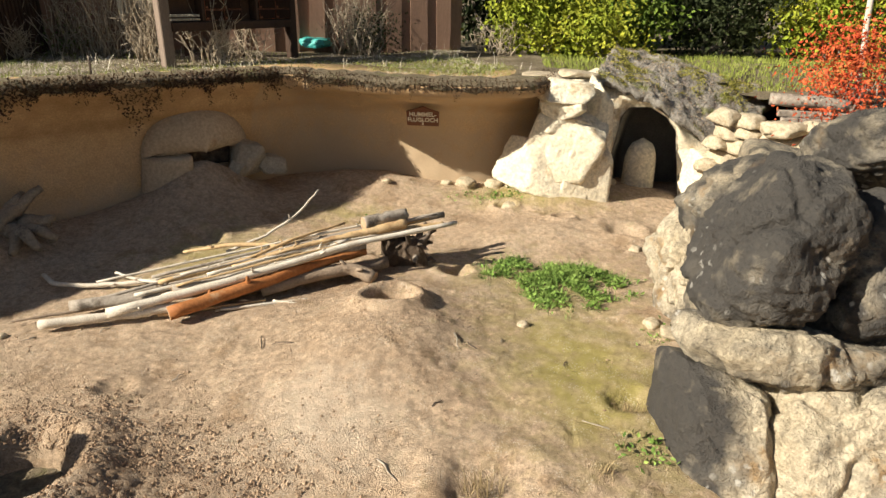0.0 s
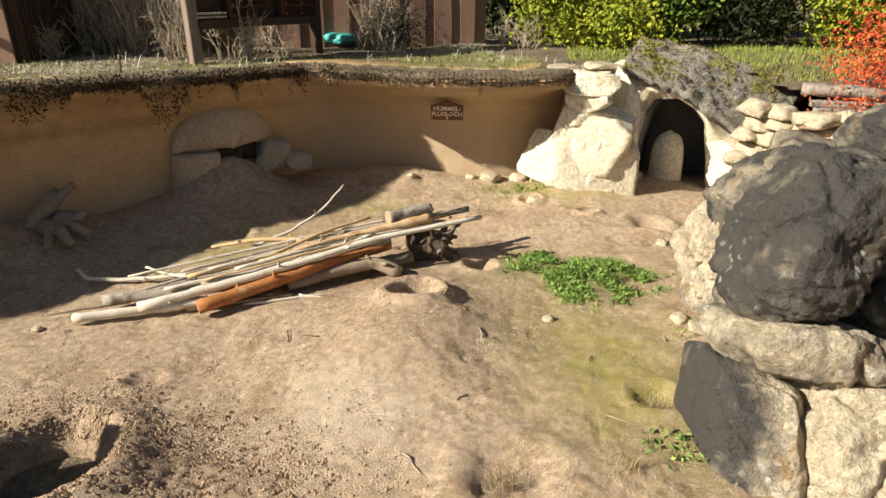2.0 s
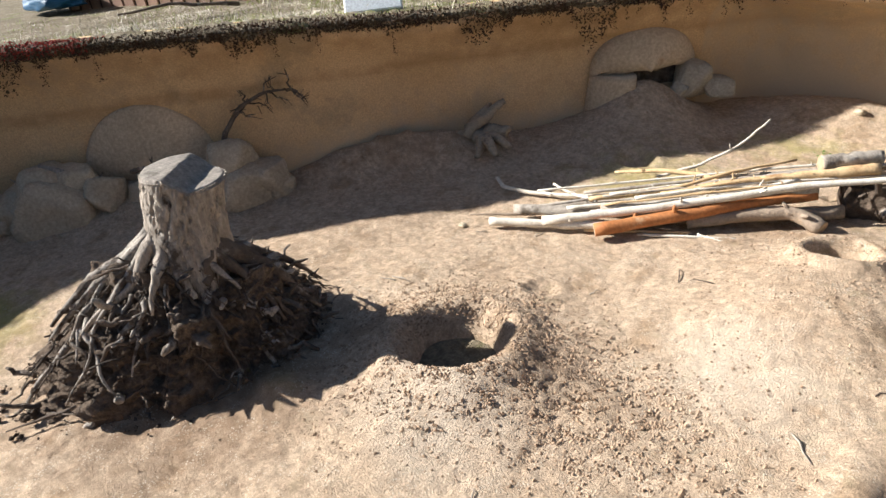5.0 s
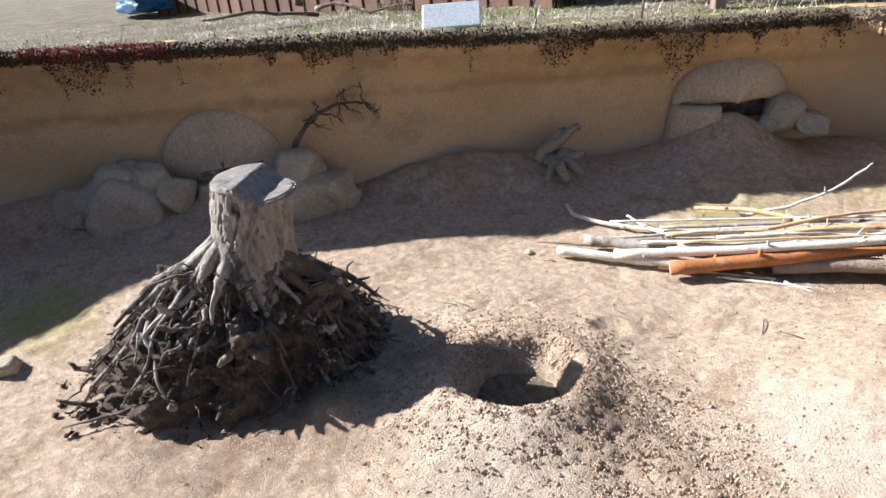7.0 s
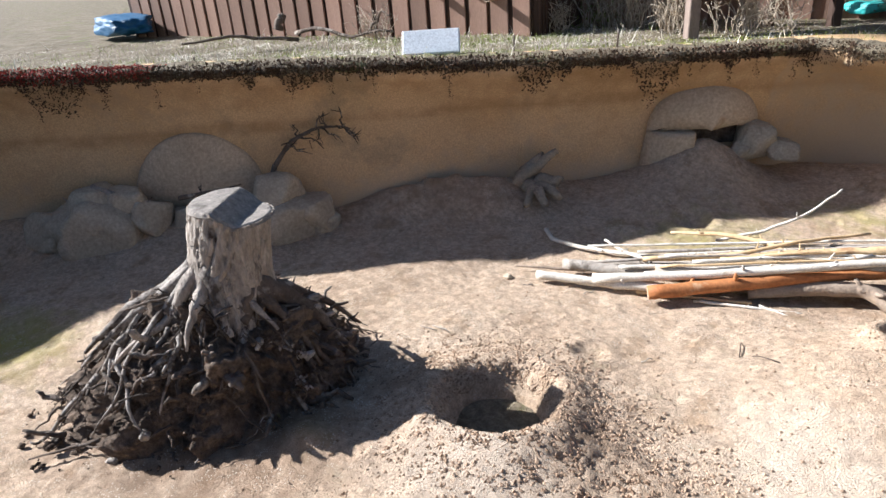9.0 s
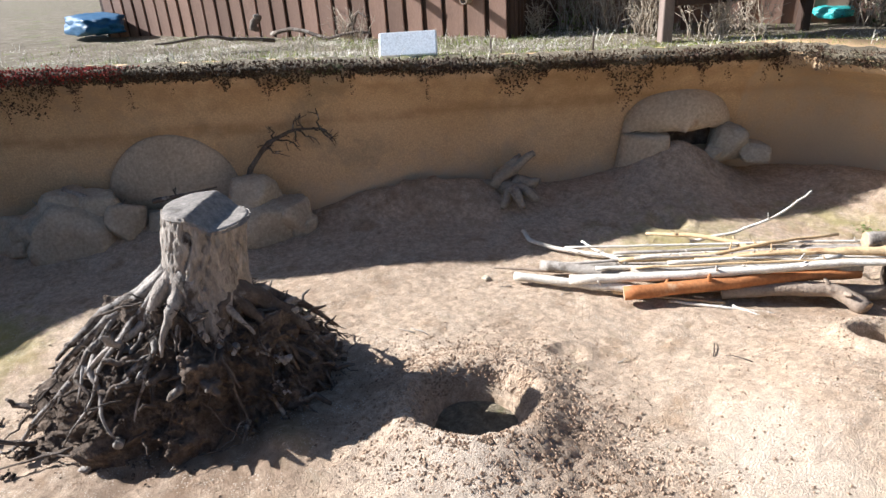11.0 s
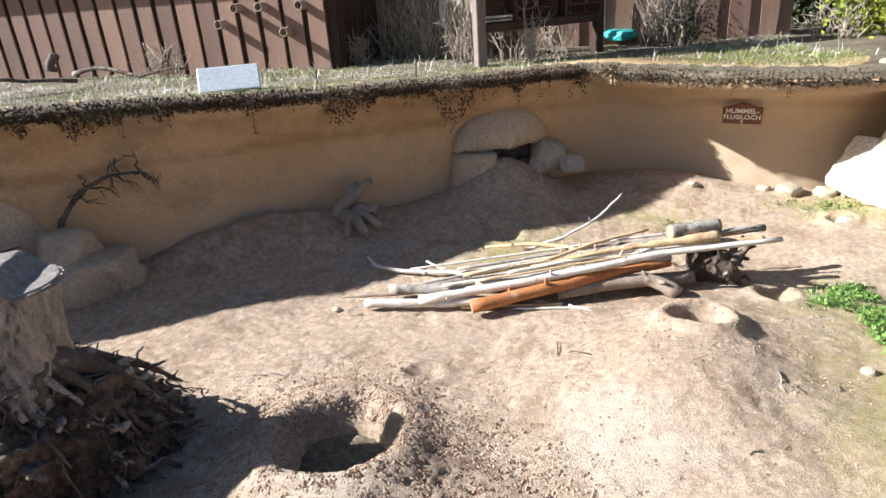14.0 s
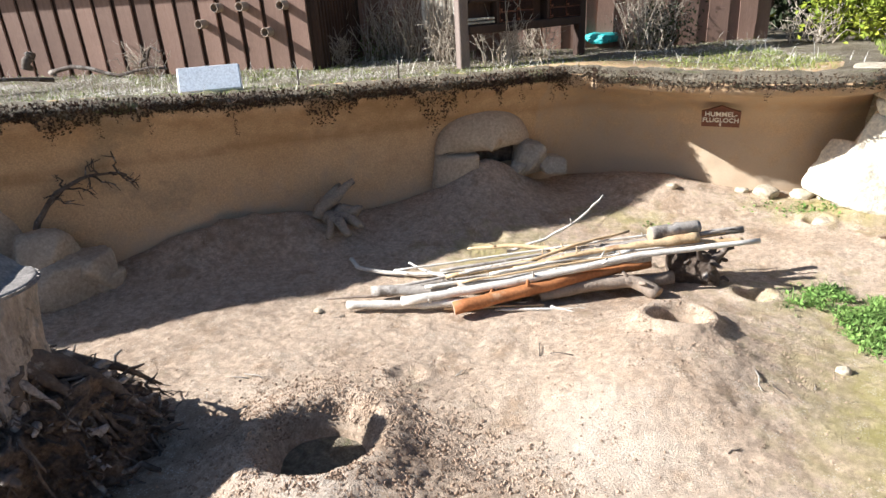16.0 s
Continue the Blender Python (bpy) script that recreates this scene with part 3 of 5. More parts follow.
def build_poles():
    t = tagged(empty("pole_screen", (-4.0, 7.12, 1.5)), "bleached upright poles hanging in a row before the fence", "screen")
    rnd = random.Random(4)
    for i in range(8):
        x = -0.30 + i * 0.085
        V, F = tube(bend((x, rnd.uniform(-0.02, 0.02), rnd.uniform(0, 0.06)), (x + rnd.uniform(-0.02, 0.02), 0, 1.2), 6, 0, 0.02, i), [rnd.uniform(0.03, 0.042)] * 7, 9, wob=0.15, seed=i)
        raw("pole", V, F, M_REED, t)
    part("rail", box_bm(0.8, 0.05, 0.07, (0, 0.07, 0.8), 0.005), M_WOOD_DARK, t)
    for x in (-0.34, 0.34):
        part("post", box_bm(0.06, 0.06, 1.7, (x, 0.12, 0.5), 0.005), M_WOOD_DARK, t)


build_poles()


def leaf_mat(name, c1, c2, scale=6.0, island=0.35):
    return mat(name, c1, c2, scale, 60, 0.7, 0.0, island=island, spec=0.25)


def leaves(spots, size, seed, flat=0.0):
    """Small pointed leaves, folded along the rib, at random turns."""
    rnd = random.Random(seed)
    V, F = [], []
    for p in spots:
        d = Vector((rnd.gauss(0, 1), rnd.gauss(0, 1), rnd.gauss(0.2, 1 - flat))).normalized()
        s = d.cross(Vector((rnd.gauss(0, 1), rnd.gauss(0, 1), rnd.gauss(0, 1)))).normalized()
        n = d.cross(s)
        L = size * rnd.uniform(0.6, 1.3)
        p = Vector(p)
        o = len(V)
        V += [p, p + d * L * 0.5 + s * L * 0.28 + n * L * 0.1, p + d * L, p + d * L * 0.5 - s * L * 0.28 + n * L * 0.1]
        F += [(o, o + 1, o + 2), (o, o + 2, o + 3)]
    return V, F


M_MOSS = leaf_mat("yellow_moss", (0.22, 0.21, 0.04), (0.30, 0.27, 0.07))
M_DRYCROP = leaf_mat("dry_stonecrop", (0.22, 0.16, 0.10), (0.36, 0.28, 0.19))


# ---- cave of moulded rock ----
def poly_resample(pts, n):
    P = [Vector(p) for p in pts]
    L = [0]
    for a, b in zip(P, P[1:]):
        L.append(L[-1] + (b - a).length)
    out = []
    for i in range(n + 1):
        s = L[-1] * i / n
        k = min(max(j for j in range(len(L)) if L[j] <= s + 1e-9), len(P) - 2)
        out.append(P[k].lerp(P[k + 1], (s - L[k]) / max(1e-9, L[k + 1] - L[k])))
    return out


M_CAVE = mat("moulded_rock", (0.74, 0.65, 0.49), (0.83, 0.76, 0.61), 2.2, 35, 0.88, 0.5, 0.02, c3=(0.60, 0.47, 0.30), c3_scale=3.5, c3_at=0.56, mid=0.25)
# darker rock colour for the cave's inside and the mass behind
M_CAVE_IN = mat("dark_inner_rock", (0.13, 0.12, 0.105), (0.22, 0.205, 0.18), 3.0, 60, 0.95, 0.6, 0.02)
M_MOSSROOF = mat("mossy_felt_roof", (0.27, 0.25, 0.22), (0.42, 0.39, 0.35), 3.5, 50, 1.0, 1.0, 0.03, c3=(0.19, 0.20, 0.05), c3_scale=4.2, c3_at=0.54, mid=0.45)


def build_cave():
    cave = tagged(empty("rock_cave", (1.4, 6.6, 0.0)), "cream moulded-rock cave with dark arched mouth and mossy roof", "cave")
    inner = [(1.05, -0.15), (1.07, 0.14), (1.10, 0.5), (1.15, 0.80), (1.23, 0.90), (1.42, 0.92), (1.6, 0.82), (1.70, 0.70), (1.77, 0.35), (1.82, 0.0), (1.84, -0.15)]
    outer = [(0.12, -0.15), (0.16, 0.35), (0.33, 0.72), (0.36, 1.08), (0.72, 1.18), (0.90, 1.26), (1.30, 1.08), (1.70, 0.82), (2.02, 0.62), (2.40, 0.55), (2.48, 0.1), (2.5, -0.15)]
    n, rings = 72, 14
    I, O = poly_resample(inner, n), poly_resample(outer, n)
    V, F = [], []
    for r in range(rings + 1):
        t = r / rings
        for i in range(n + 1):
            p = I[i].lerp(O[i], t)
            y = 6.46 - 0.06 * math.sin(math.pi * min(1, t * 1.3)) + (0.22 if p.x < 1.2 else 0.10) * t * t + 0.10 * fbm(p.x * 1.6, p.y * 1.6, 4.0)
            y += 0.05 * (0.5 - abs(noise.noise(Vector((p.x * 2.4, p.y * 1.1, 7.0)))))
            V.append((p.x - 1.4, y - 6.6, p.y))
    m = n + 1
    for r in range(rings):
        for i in range(n):
            a = r * m + i
            F.append((a, a + m, a + m + 1, a + 1))
    ob = raw("front", V, F, M_CAVE, cave)
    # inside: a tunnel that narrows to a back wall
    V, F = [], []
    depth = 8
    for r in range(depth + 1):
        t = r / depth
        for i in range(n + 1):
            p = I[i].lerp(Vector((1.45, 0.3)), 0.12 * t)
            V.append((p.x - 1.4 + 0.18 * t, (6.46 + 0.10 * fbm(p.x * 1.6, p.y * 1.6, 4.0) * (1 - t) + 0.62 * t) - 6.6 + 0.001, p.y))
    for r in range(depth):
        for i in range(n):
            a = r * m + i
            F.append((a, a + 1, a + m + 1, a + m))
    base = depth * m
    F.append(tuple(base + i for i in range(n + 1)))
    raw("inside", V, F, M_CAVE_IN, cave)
    # rounded pillar standing in the mouth
    V, F = [], []
    for k in range(13):
        t = k / 12
        r = 0.175 * (1 - 0.12 * t) * math.sqrt(max(0.0, 1 - max(0, (t - 0.62) / 0.38) ** 2.2)) + 0.002
        for q in range(20):
            a = 2 * math.pi * q / 20
            V.append((0.03 + r * math.cos(a) * (1 + 0.05 * noise.noise(Vector((q * 0.5, t * 2, 1)))), 0.04 + 0.7 * r * math.sin(a), -0.1 + 0.68 * t))
    for k in range(12):
        for q in range(20):
            a, b = k * 20 + q, k * 20 + (q + 1) % 20
            F.append((a, b, b + 20, a + 20))
    F.append(tuple(240 + q for q in range(20)))
    raw("pillar", V, F, M_CAVE, cave)
    # roof: a mossy mat, thick, sloping away to the side
    F0, F1, B0, B1 = Vector((0.86, 6.44, 1.22)), Vector((2.10, 6.34, 0.56)), Vector((1.25, 7.8, 1.28)), Vector((3.05, 7.4, 0.86))
    V, F = [], []
    nu, nv = 110, 80
    for layer in (0, 1):
        for j in range(nv + 1):
            v = j / nv
            for i in range(nu + 1):
                u = i / nu
                p = F0.lerp(F1, u).lerp(B0.lerp(B1, u), v)
                p.z += 0.16 * math.sin(math.pi * u) * (1 - 0.3 * v) * 0.55 + 0.10 * math.sin(math.pi * v * 0.8) + 0.07 * fbm(p.x * 2, p.y * 2, 1.0) + 0.03 * fbm(p.x * 9, p.y * 9, 2.0) + 0.012 * noise.noise(Vector((p.x * 30, p.y * 30, 2.0)))
                if j == 0:
                    p.y += 0.05 * noise.noise(Vector((u * 9, 0, 3)))
                    p.z -= 0.05 * abs(noise.noise(Vector((u * 14, 2, 3))))
                V.append(Vector((p.x - 1.4, p.y - 6.6, p.z - 0.07 * layer)))
    m, tot = nu + 1, (nu + 1) * (nv + 1)
    for j in range(nv):
        for i in range(nu):
            a = j * m + i
            F.append((a, a + 1, a + m + 1, a + m))
            F.append((a + tot, a + m + tot, a + m + 1 + tot, a + 1 + tot))
    for i in range(nu):
        F.append((i, i + tot, i + 1 + tot, i + 1))
        a = nv * m + i
        F.append((a, a + 1, a + 1 + tot, a + tot))
    for j in range(nv):
        a = j * m
        F.append((a, a + m, a + m + tot, a + tot))
        a = j * m + nu
        F.append((a, a + tot, a + m + tot, a + m))
    raw("roof", V, F, M_MOSSROOF, cave)
    rr = random.Random(8)
    tuft, dry = [], []
    for v in V[:tot]:
        g = fbm(v.x * 2.6, v.y * 2.6, 21.0)
        for _ in range(3):
            p = Vector((v.x + rr.uniform(-0.02, 0.02), v.y + rr.uniform(-0.02, 0.02), v.z + rr.uniform(0.0, 0.012)))
            if g > 0.12 and rr.random() < 2.2 * g:
                tuft.append(p)
            elif rr.random() < 0.14:
                dry.append(p)
    tagged(raw("moss", *leaves(tuft, 0.020, 31), M_MOSS, cave, False), "yellow-green moss cushions", kind="stuff")
    tagged(raw("dry_stonecrop", *leaves(dry, 0.018, 32), M_DRYCROP, cave, False), "dry brown stonecrop on the roof", kind="stuff")
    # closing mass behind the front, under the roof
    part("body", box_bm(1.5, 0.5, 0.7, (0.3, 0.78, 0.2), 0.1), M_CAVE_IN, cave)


build_cave()


def stone(name, at, size, seed, material, label, group="", turn=0.0, subdiv=4, rough=0.11, cuts=5, category="rock", lichen=None, sink=None):
    ob = part(name, rock_mesh(name, size, seed, subdiv, rough, cuts), material, smooth=True)
    ob.location = at
    ob.rotation_euler.z = turn
    if lichen is not None:
        vals = []
        for v in ob.data.vertices:
            w = v.co + Vector(at)
            vals.append(lichen(w, v.normal))
        set_attr(ob, "lichen", vals)
    return tagged(ob, label, category, group)


# stacked blocks at the wall's end, slabs on top
for at, size, seed in (((0.59, 6.60, 1.03), (0.25, 0.2, 0.12), 21), ((0.59, 6.58, 0.87), (0.25, 0.2, 0.12), 22), ((0.60, 6.60, 0.72), (0.22, 0.2, 0.12), 23),
                       ((0.62, 6.62, 0.48), (0.44, 0.26, 0.34), 24), ((0.44, 6.58, 0.20), (0.40, 0.22, 0.28), 25), ((0.78, 6.60, 0.24), (0.26, 0.22, 0.40), 20)):
    at = Vector((0, 0, 1.985)).lerp(Vector(at), 0.925)
    size = tuple(0.925 * v for v in size)
    stone("limestone_block", at, size, seed, M_CAVE, "cream limestone block stacked at the end of the wall", "stacked blocks", rough=0.10, cuts=3, subdiv=5)
stone("limestone_block", (0.87, 6.24, 0.62), (0.12, 0.13, 0.64), 33, M_CAVE, "tall pale rock buttress beside the cave mouth", "", 0.3, 5, 0.10, 4)
stone("limestone_block", (2.08, 6.36, 0.22), (0.24, 0.16, 0.30), 34, M_CAVE, "cream rock at the foot of the cave", "", -0.2, 5, 0.12, 4)
for at, size, seed in (((0.33, 6.42, 1.19), (0.22, 0.15, 0.035), 26), ((0.66, 6.42, 1.21), (0.19, 0.15, 0.04), 27), ((0.50, 6.40, 1.15), (0.20, 0.14, 0.03), 28)):
    stone("stone_slab", at, size, seed, M_ROCK, "flat pale stone slab on the wall's end", "slabs", rough=0.12)
# rubble wall beside the cave
stone("bank_rock", (2.85, 6.25, 0.34), (0.80, 0.30, 0.55), 39, M_ROCK, "large cream rock behind the dry-stone bank", "", -0.5, 5, 0.2, 5)
rnd = random.Random(12)
for i in range(56):
    row, col = divmod(i, 8)
    x = 2.06 + col * 0.155 + 0.07 * (row % 2) + rnd.uniform(-0.03, 0.03)
    stone("rubble_stone", (x, 6.24 - 0.12 * col + rnd.uniform(-0.04, 0.04), 0.18 + row * 0.118 + rnd.uniform(-0.02, 0.02)), (rnd.uniform(0.09, 0.16), 0.15, rnd.uniform(0.05, 0.085)), 40 + i, M_ROCK,
          "rough cream limestone in a dry-stone bank", "rubble stones", rnd.uniform(-0.35, 0.35), 3, 0.2, 4)
V, F = tube(bend((2.42, 6.2, 1.08), (3.05, 6.05, 1.07), 8, 0.0, 0.02, 3), [0.055, 0.06, 0.06, 0.055, 0.058, 0.06, 0.055, 0.055, 0.05], 10, wob=0.2, seed=3)
tagged(raw("log", V, F, M_BARK), "grey weathered log lying on the stone bank", "log")
for y, z in ((6.08, 0.97), (5.98, 0.92)):
    p = part("plank", box_bm(0.6, 0.05, 0.06, bevel=0.006), M_BARK)
    p.location = (2.78, y, z)
    p.rotation_euler.z = -0.15
    tagged(p, "grey weathered plank on the stone bank", "plank")


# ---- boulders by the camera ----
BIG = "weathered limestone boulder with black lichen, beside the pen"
# right, up and outward axes of the camera's starting view
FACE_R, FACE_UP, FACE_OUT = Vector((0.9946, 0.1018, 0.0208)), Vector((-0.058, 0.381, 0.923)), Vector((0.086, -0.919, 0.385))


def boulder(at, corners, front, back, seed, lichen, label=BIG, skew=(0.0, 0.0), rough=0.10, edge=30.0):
    """A boulder whose broad side faces the camera's starting place: its corners across that side, its thickness before
    and behind.
    """
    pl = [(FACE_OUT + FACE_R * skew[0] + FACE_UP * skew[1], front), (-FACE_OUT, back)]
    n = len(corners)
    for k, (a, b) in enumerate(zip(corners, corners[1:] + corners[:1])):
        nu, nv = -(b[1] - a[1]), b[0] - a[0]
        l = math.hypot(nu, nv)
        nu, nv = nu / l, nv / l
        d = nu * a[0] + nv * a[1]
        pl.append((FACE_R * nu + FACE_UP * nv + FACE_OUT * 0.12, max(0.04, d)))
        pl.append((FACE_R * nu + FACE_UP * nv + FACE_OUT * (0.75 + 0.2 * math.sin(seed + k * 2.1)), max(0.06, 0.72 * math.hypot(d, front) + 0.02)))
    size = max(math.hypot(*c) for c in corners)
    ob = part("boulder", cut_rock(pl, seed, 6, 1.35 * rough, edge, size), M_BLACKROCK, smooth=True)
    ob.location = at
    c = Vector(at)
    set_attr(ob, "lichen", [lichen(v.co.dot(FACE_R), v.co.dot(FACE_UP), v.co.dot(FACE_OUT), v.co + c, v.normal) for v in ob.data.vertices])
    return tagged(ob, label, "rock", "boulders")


def blotch(w, s=3.0):
    return fbm(w.x * s, w.y * s, w.z * s)


# first two: heavy lichen cover also paints in their shaded fronts
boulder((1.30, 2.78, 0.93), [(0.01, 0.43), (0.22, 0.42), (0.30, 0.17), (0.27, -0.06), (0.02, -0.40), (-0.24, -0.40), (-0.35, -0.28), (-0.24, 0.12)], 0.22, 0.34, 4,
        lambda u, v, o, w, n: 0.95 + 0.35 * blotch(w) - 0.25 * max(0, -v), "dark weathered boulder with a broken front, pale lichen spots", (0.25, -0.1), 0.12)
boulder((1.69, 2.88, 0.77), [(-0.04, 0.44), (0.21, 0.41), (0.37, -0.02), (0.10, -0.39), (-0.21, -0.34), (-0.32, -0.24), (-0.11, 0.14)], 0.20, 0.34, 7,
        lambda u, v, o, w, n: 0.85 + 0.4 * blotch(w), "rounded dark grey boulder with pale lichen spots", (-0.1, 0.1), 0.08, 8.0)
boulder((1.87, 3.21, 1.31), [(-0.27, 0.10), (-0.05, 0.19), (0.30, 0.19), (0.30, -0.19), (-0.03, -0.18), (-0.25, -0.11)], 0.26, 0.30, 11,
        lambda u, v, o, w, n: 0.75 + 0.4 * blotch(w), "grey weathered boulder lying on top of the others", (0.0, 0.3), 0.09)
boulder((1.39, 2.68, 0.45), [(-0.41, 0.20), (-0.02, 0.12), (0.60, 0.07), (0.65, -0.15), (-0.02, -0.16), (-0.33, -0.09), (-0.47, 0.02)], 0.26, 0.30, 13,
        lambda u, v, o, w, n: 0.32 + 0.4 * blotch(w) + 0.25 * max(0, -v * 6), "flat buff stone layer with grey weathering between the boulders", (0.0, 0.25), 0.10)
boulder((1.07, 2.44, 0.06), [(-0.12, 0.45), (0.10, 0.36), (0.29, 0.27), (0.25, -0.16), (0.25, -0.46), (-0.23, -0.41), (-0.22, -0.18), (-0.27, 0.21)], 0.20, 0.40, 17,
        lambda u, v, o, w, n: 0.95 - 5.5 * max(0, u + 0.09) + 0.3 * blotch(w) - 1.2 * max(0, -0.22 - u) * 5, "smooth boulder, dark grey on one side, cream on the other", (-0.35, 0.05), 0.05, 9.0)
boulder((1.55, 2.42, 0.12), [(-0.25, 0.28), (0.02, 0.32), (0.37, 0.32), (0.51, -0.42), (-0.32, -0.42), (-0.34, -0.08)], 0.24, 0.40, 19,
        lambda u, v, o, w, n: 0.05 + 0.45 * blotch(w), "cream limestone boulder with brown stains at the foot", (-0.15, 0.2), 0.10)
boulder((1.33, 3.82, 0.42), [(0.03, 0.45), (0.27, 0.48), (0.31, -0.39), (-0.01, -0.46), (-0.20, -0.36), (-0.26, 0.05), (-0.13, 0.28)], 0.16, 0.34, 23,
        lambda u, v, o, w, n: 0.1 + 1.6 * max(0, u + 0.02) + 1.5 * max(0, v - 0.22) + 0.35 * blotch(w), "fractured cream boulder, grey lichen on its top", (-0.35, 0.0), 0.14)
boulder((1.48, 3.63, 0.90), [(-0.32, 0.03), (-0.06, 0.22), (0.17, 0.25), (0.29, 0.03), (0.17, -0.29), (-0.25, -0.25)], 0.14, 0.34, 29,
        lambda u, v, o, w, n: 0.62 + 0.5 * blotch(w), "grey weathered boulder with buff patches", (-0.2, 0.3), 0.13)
for at, size, seed, turn in (((1.45, 3.72, 0.25), (0.32, 0.30, 0.62), 69, 0.4), ((1.95, 3.75, 0.55), (0.40, 0.5, 0.62), 70, 0.4), ((2.25, 4.80, 0.40), (0.5, 0.5, 0.5), 71, 0.1), ((1.75, 2.85, 0.15), (0.4, 0.35, 0.4), 72, 0.1)):
    stone("boulder", at, size, seed, M_BLACKROCK, BIG, "boulders", turn, 5, 0.3, 7, lichen=lambda w, n: 0.5 + 0.4 * blotch(w))

# ---- stump ----
def build_stump():
    cx, cy = -3.10, 1.22
    stump = tagged(empty("tree_stump", (cx, cy, 0.0)), "grey sawn tree stump with a dark upturned root plate", "tree stump")
    rnd = random.Random(7)
    # reach of the root plate round the trunk, by compass angle
    REACH = [(-180, 0.86), (-150, 1.04), (-128, 1.12), (-108, 1.06), (-88, 0.80), (-68, 0.60), (-30, 0.50), (10, 0.46), (45, 0.52), (75, 0.60), (110, 0.60), (150, 0.70), (180, 0.86)]

    def plate_r(a):
        g = (math.degrees(a) + 180) % 360 - 180
        k = max(i for i in range(len(REACH)) if REACH[i][0] <= g)
        k = min(k, len(REACH) - 2)
        u = (g - REACH[k][0]) / (REACH[k + 1][0] - REACH[k][0])
        u = u * u * (3 - 2 * u)
        return REACH[k][1] * (1 - u) + REACH[k + 1][1] * u + 0.05 * noise.noise(Vector((math.cos(a) * 3, math.sin(a) * 3, 5)))

    def plate(a, t):
        """t 0 at the trunk, 1 at the rim on the ground."""
        R = plate_r(a)
        r = 0.13 + (R - 0.13) * t
        z = (0.60 - 0.04 * math.sin(a)) * max(0.0, 1 - t ** (1.55 + 0.35 * math.cos(a))) + 0.012
        z += 0.05 * noise.noise(Vector((math.cos(a) * 2.2, math.sin(a) * 2.2, t * 2.0))) * math.sin(math.pi * min(t, 1))
        return Vector((-0.03 * (1 - t) + r * math.cos(a), -0.09 * (1 - t) + r * math.sin(a), z))

    def outward(a, t):
        return Vector((math.cos(a) * (0.35 + t), math.sin(a) * (0.35 + t), 0.9 - 0.5 * t)).normalized()
    # trunk with furrowed bark, leaning a little, flaring into the roots
    n, rows = 128, 64
    z0, z1 = 0.34, 1.06
    cut = lambda x, y: 1.055 - 0.075 * min(1, max(0, (0.75 * x + 0.66 * y + 0.02) / 0.10)) + 0.006 * noise.noise(Vector((x * 9, y * 9, 1)))
    axis = lambda z: Vector((0.005 - 0.07 * (z1 - z), 0.02 - 0.19 * (z1 - z), 0))
    V, F = [], []
    for k in range(rows + 1):
        t = k / rows
        z = z0 + (z1 - z0) * t
        for q in range(n):
            a = 2 * math.pi * q / n
            lobes = 0.55 + 0.45 * math.cos(a * 5 + 0.7 + 0.8 * math.sin(a))
            r = 0.185 + 0.11 * max(0, 1 - t / 0.70) ** 1.7 * lobes
            r *= 1 + 0.06 * noise.noise(Vector((math.cos(a) * 1.5, math.sin(a) * 1.5, 3 + z)))
            ca, sa = math.cos(a), math.sin(a)
            crack = abs(noise.noise(Vector((ca * 3.2 + 0.3 * noise.noise(Vector((ca, sa, z * 6))), sa * 3.2, z * 2.4))))
            plates = abs(noise.noise(Vector((ca * 9, sa * 9, z * 9.0))))
            r += 0.012 - 0.030 * max(0, 0.07 - crack) / 0.07 - 0.010 * max(0, 0.10 - plates) / 0.10 + 0.007 * noise.fractal(Vector((ca * 12, sa * 12, z * 14)), 0.8, 2, 3)
            c = axis(z)
            x, y = c.x + r * ca, c.y + r * sa
            V.append((x, y, min(z, cut(x - c.x, y - c.y) - 0.0005 * (rows - k))))
    for k in range(rows):
        for q in range(n):
            a, b = k * n + q, k * n + (q + 1) % n
            F.append((a, b, b + n, a + n))
    raw("trunk", V, F, M_BARK, stump)
    m_cut = mat("sawn_wood", (0.24, 0.21, 0.18), (0.34, 0.30, 0.26), 3, 70, 0.9, 0.8, 0.008, c3=(0.14, 0.12, 0.10), c3_scale=5.0, mid=0.35)
    V, F = [], []
    c = axis(z1)
    for ring in range(15):
        for q in range(96):
            a = 2 * math.pi * q / 96
            r = 0.002 + 0.198 * ring / 14
            x, y = r * math.cos(a), r * math.sin(a)
            V.append((c.x + x, c.y + y, cut(x, y) + 0.004 - 0.02 * (ring == 14)))
    for ring in range(14):
        for q in range(96):
            a, b = ring * 96 + q, ring * 96 + (q + 1) % 96
            F.append((a, a + 96, b + 96, b))
    F.append(tuple(range(95, -1, -1)))
    raw("cut_face", V, F, m_cut, stump)
    # earth held by the roots
    V, F = [], []
    na, nt = 300, 110
    for k in range(nt + 1):
        for q in range(na):
            a, t = 2 * math.pi * q / na, k / nt * 1.04
            p = plate(a, min(t, 1))
            nn = 0.13 * fbm(p.x * 4, p.y * 4, p.z * 4) + 0.07 * (0.3 - abs(noise.noise(p * 11))) + 0.030 * noise.noise(p * 27) + 0.016 * noise.noise(p * 60)
            p += outward(a, t) * (nn - 0.035)
            if t > 1:
                p.z = -0.1
            V.append(p)
    for k in range(nt):
        for q in range(na):
            a, b = k * na + q, k * na + (q + 1) % na
            F.append((a, a + na, b + na, b))
    raw("root_plate", V, F, M_SOIL, stump)

    def root(a, t0, t1, sway, r0, lift, i, tip=0.3, material=None, rise=0.0, label=""):
        pts, rad = [], []
        steps = 13
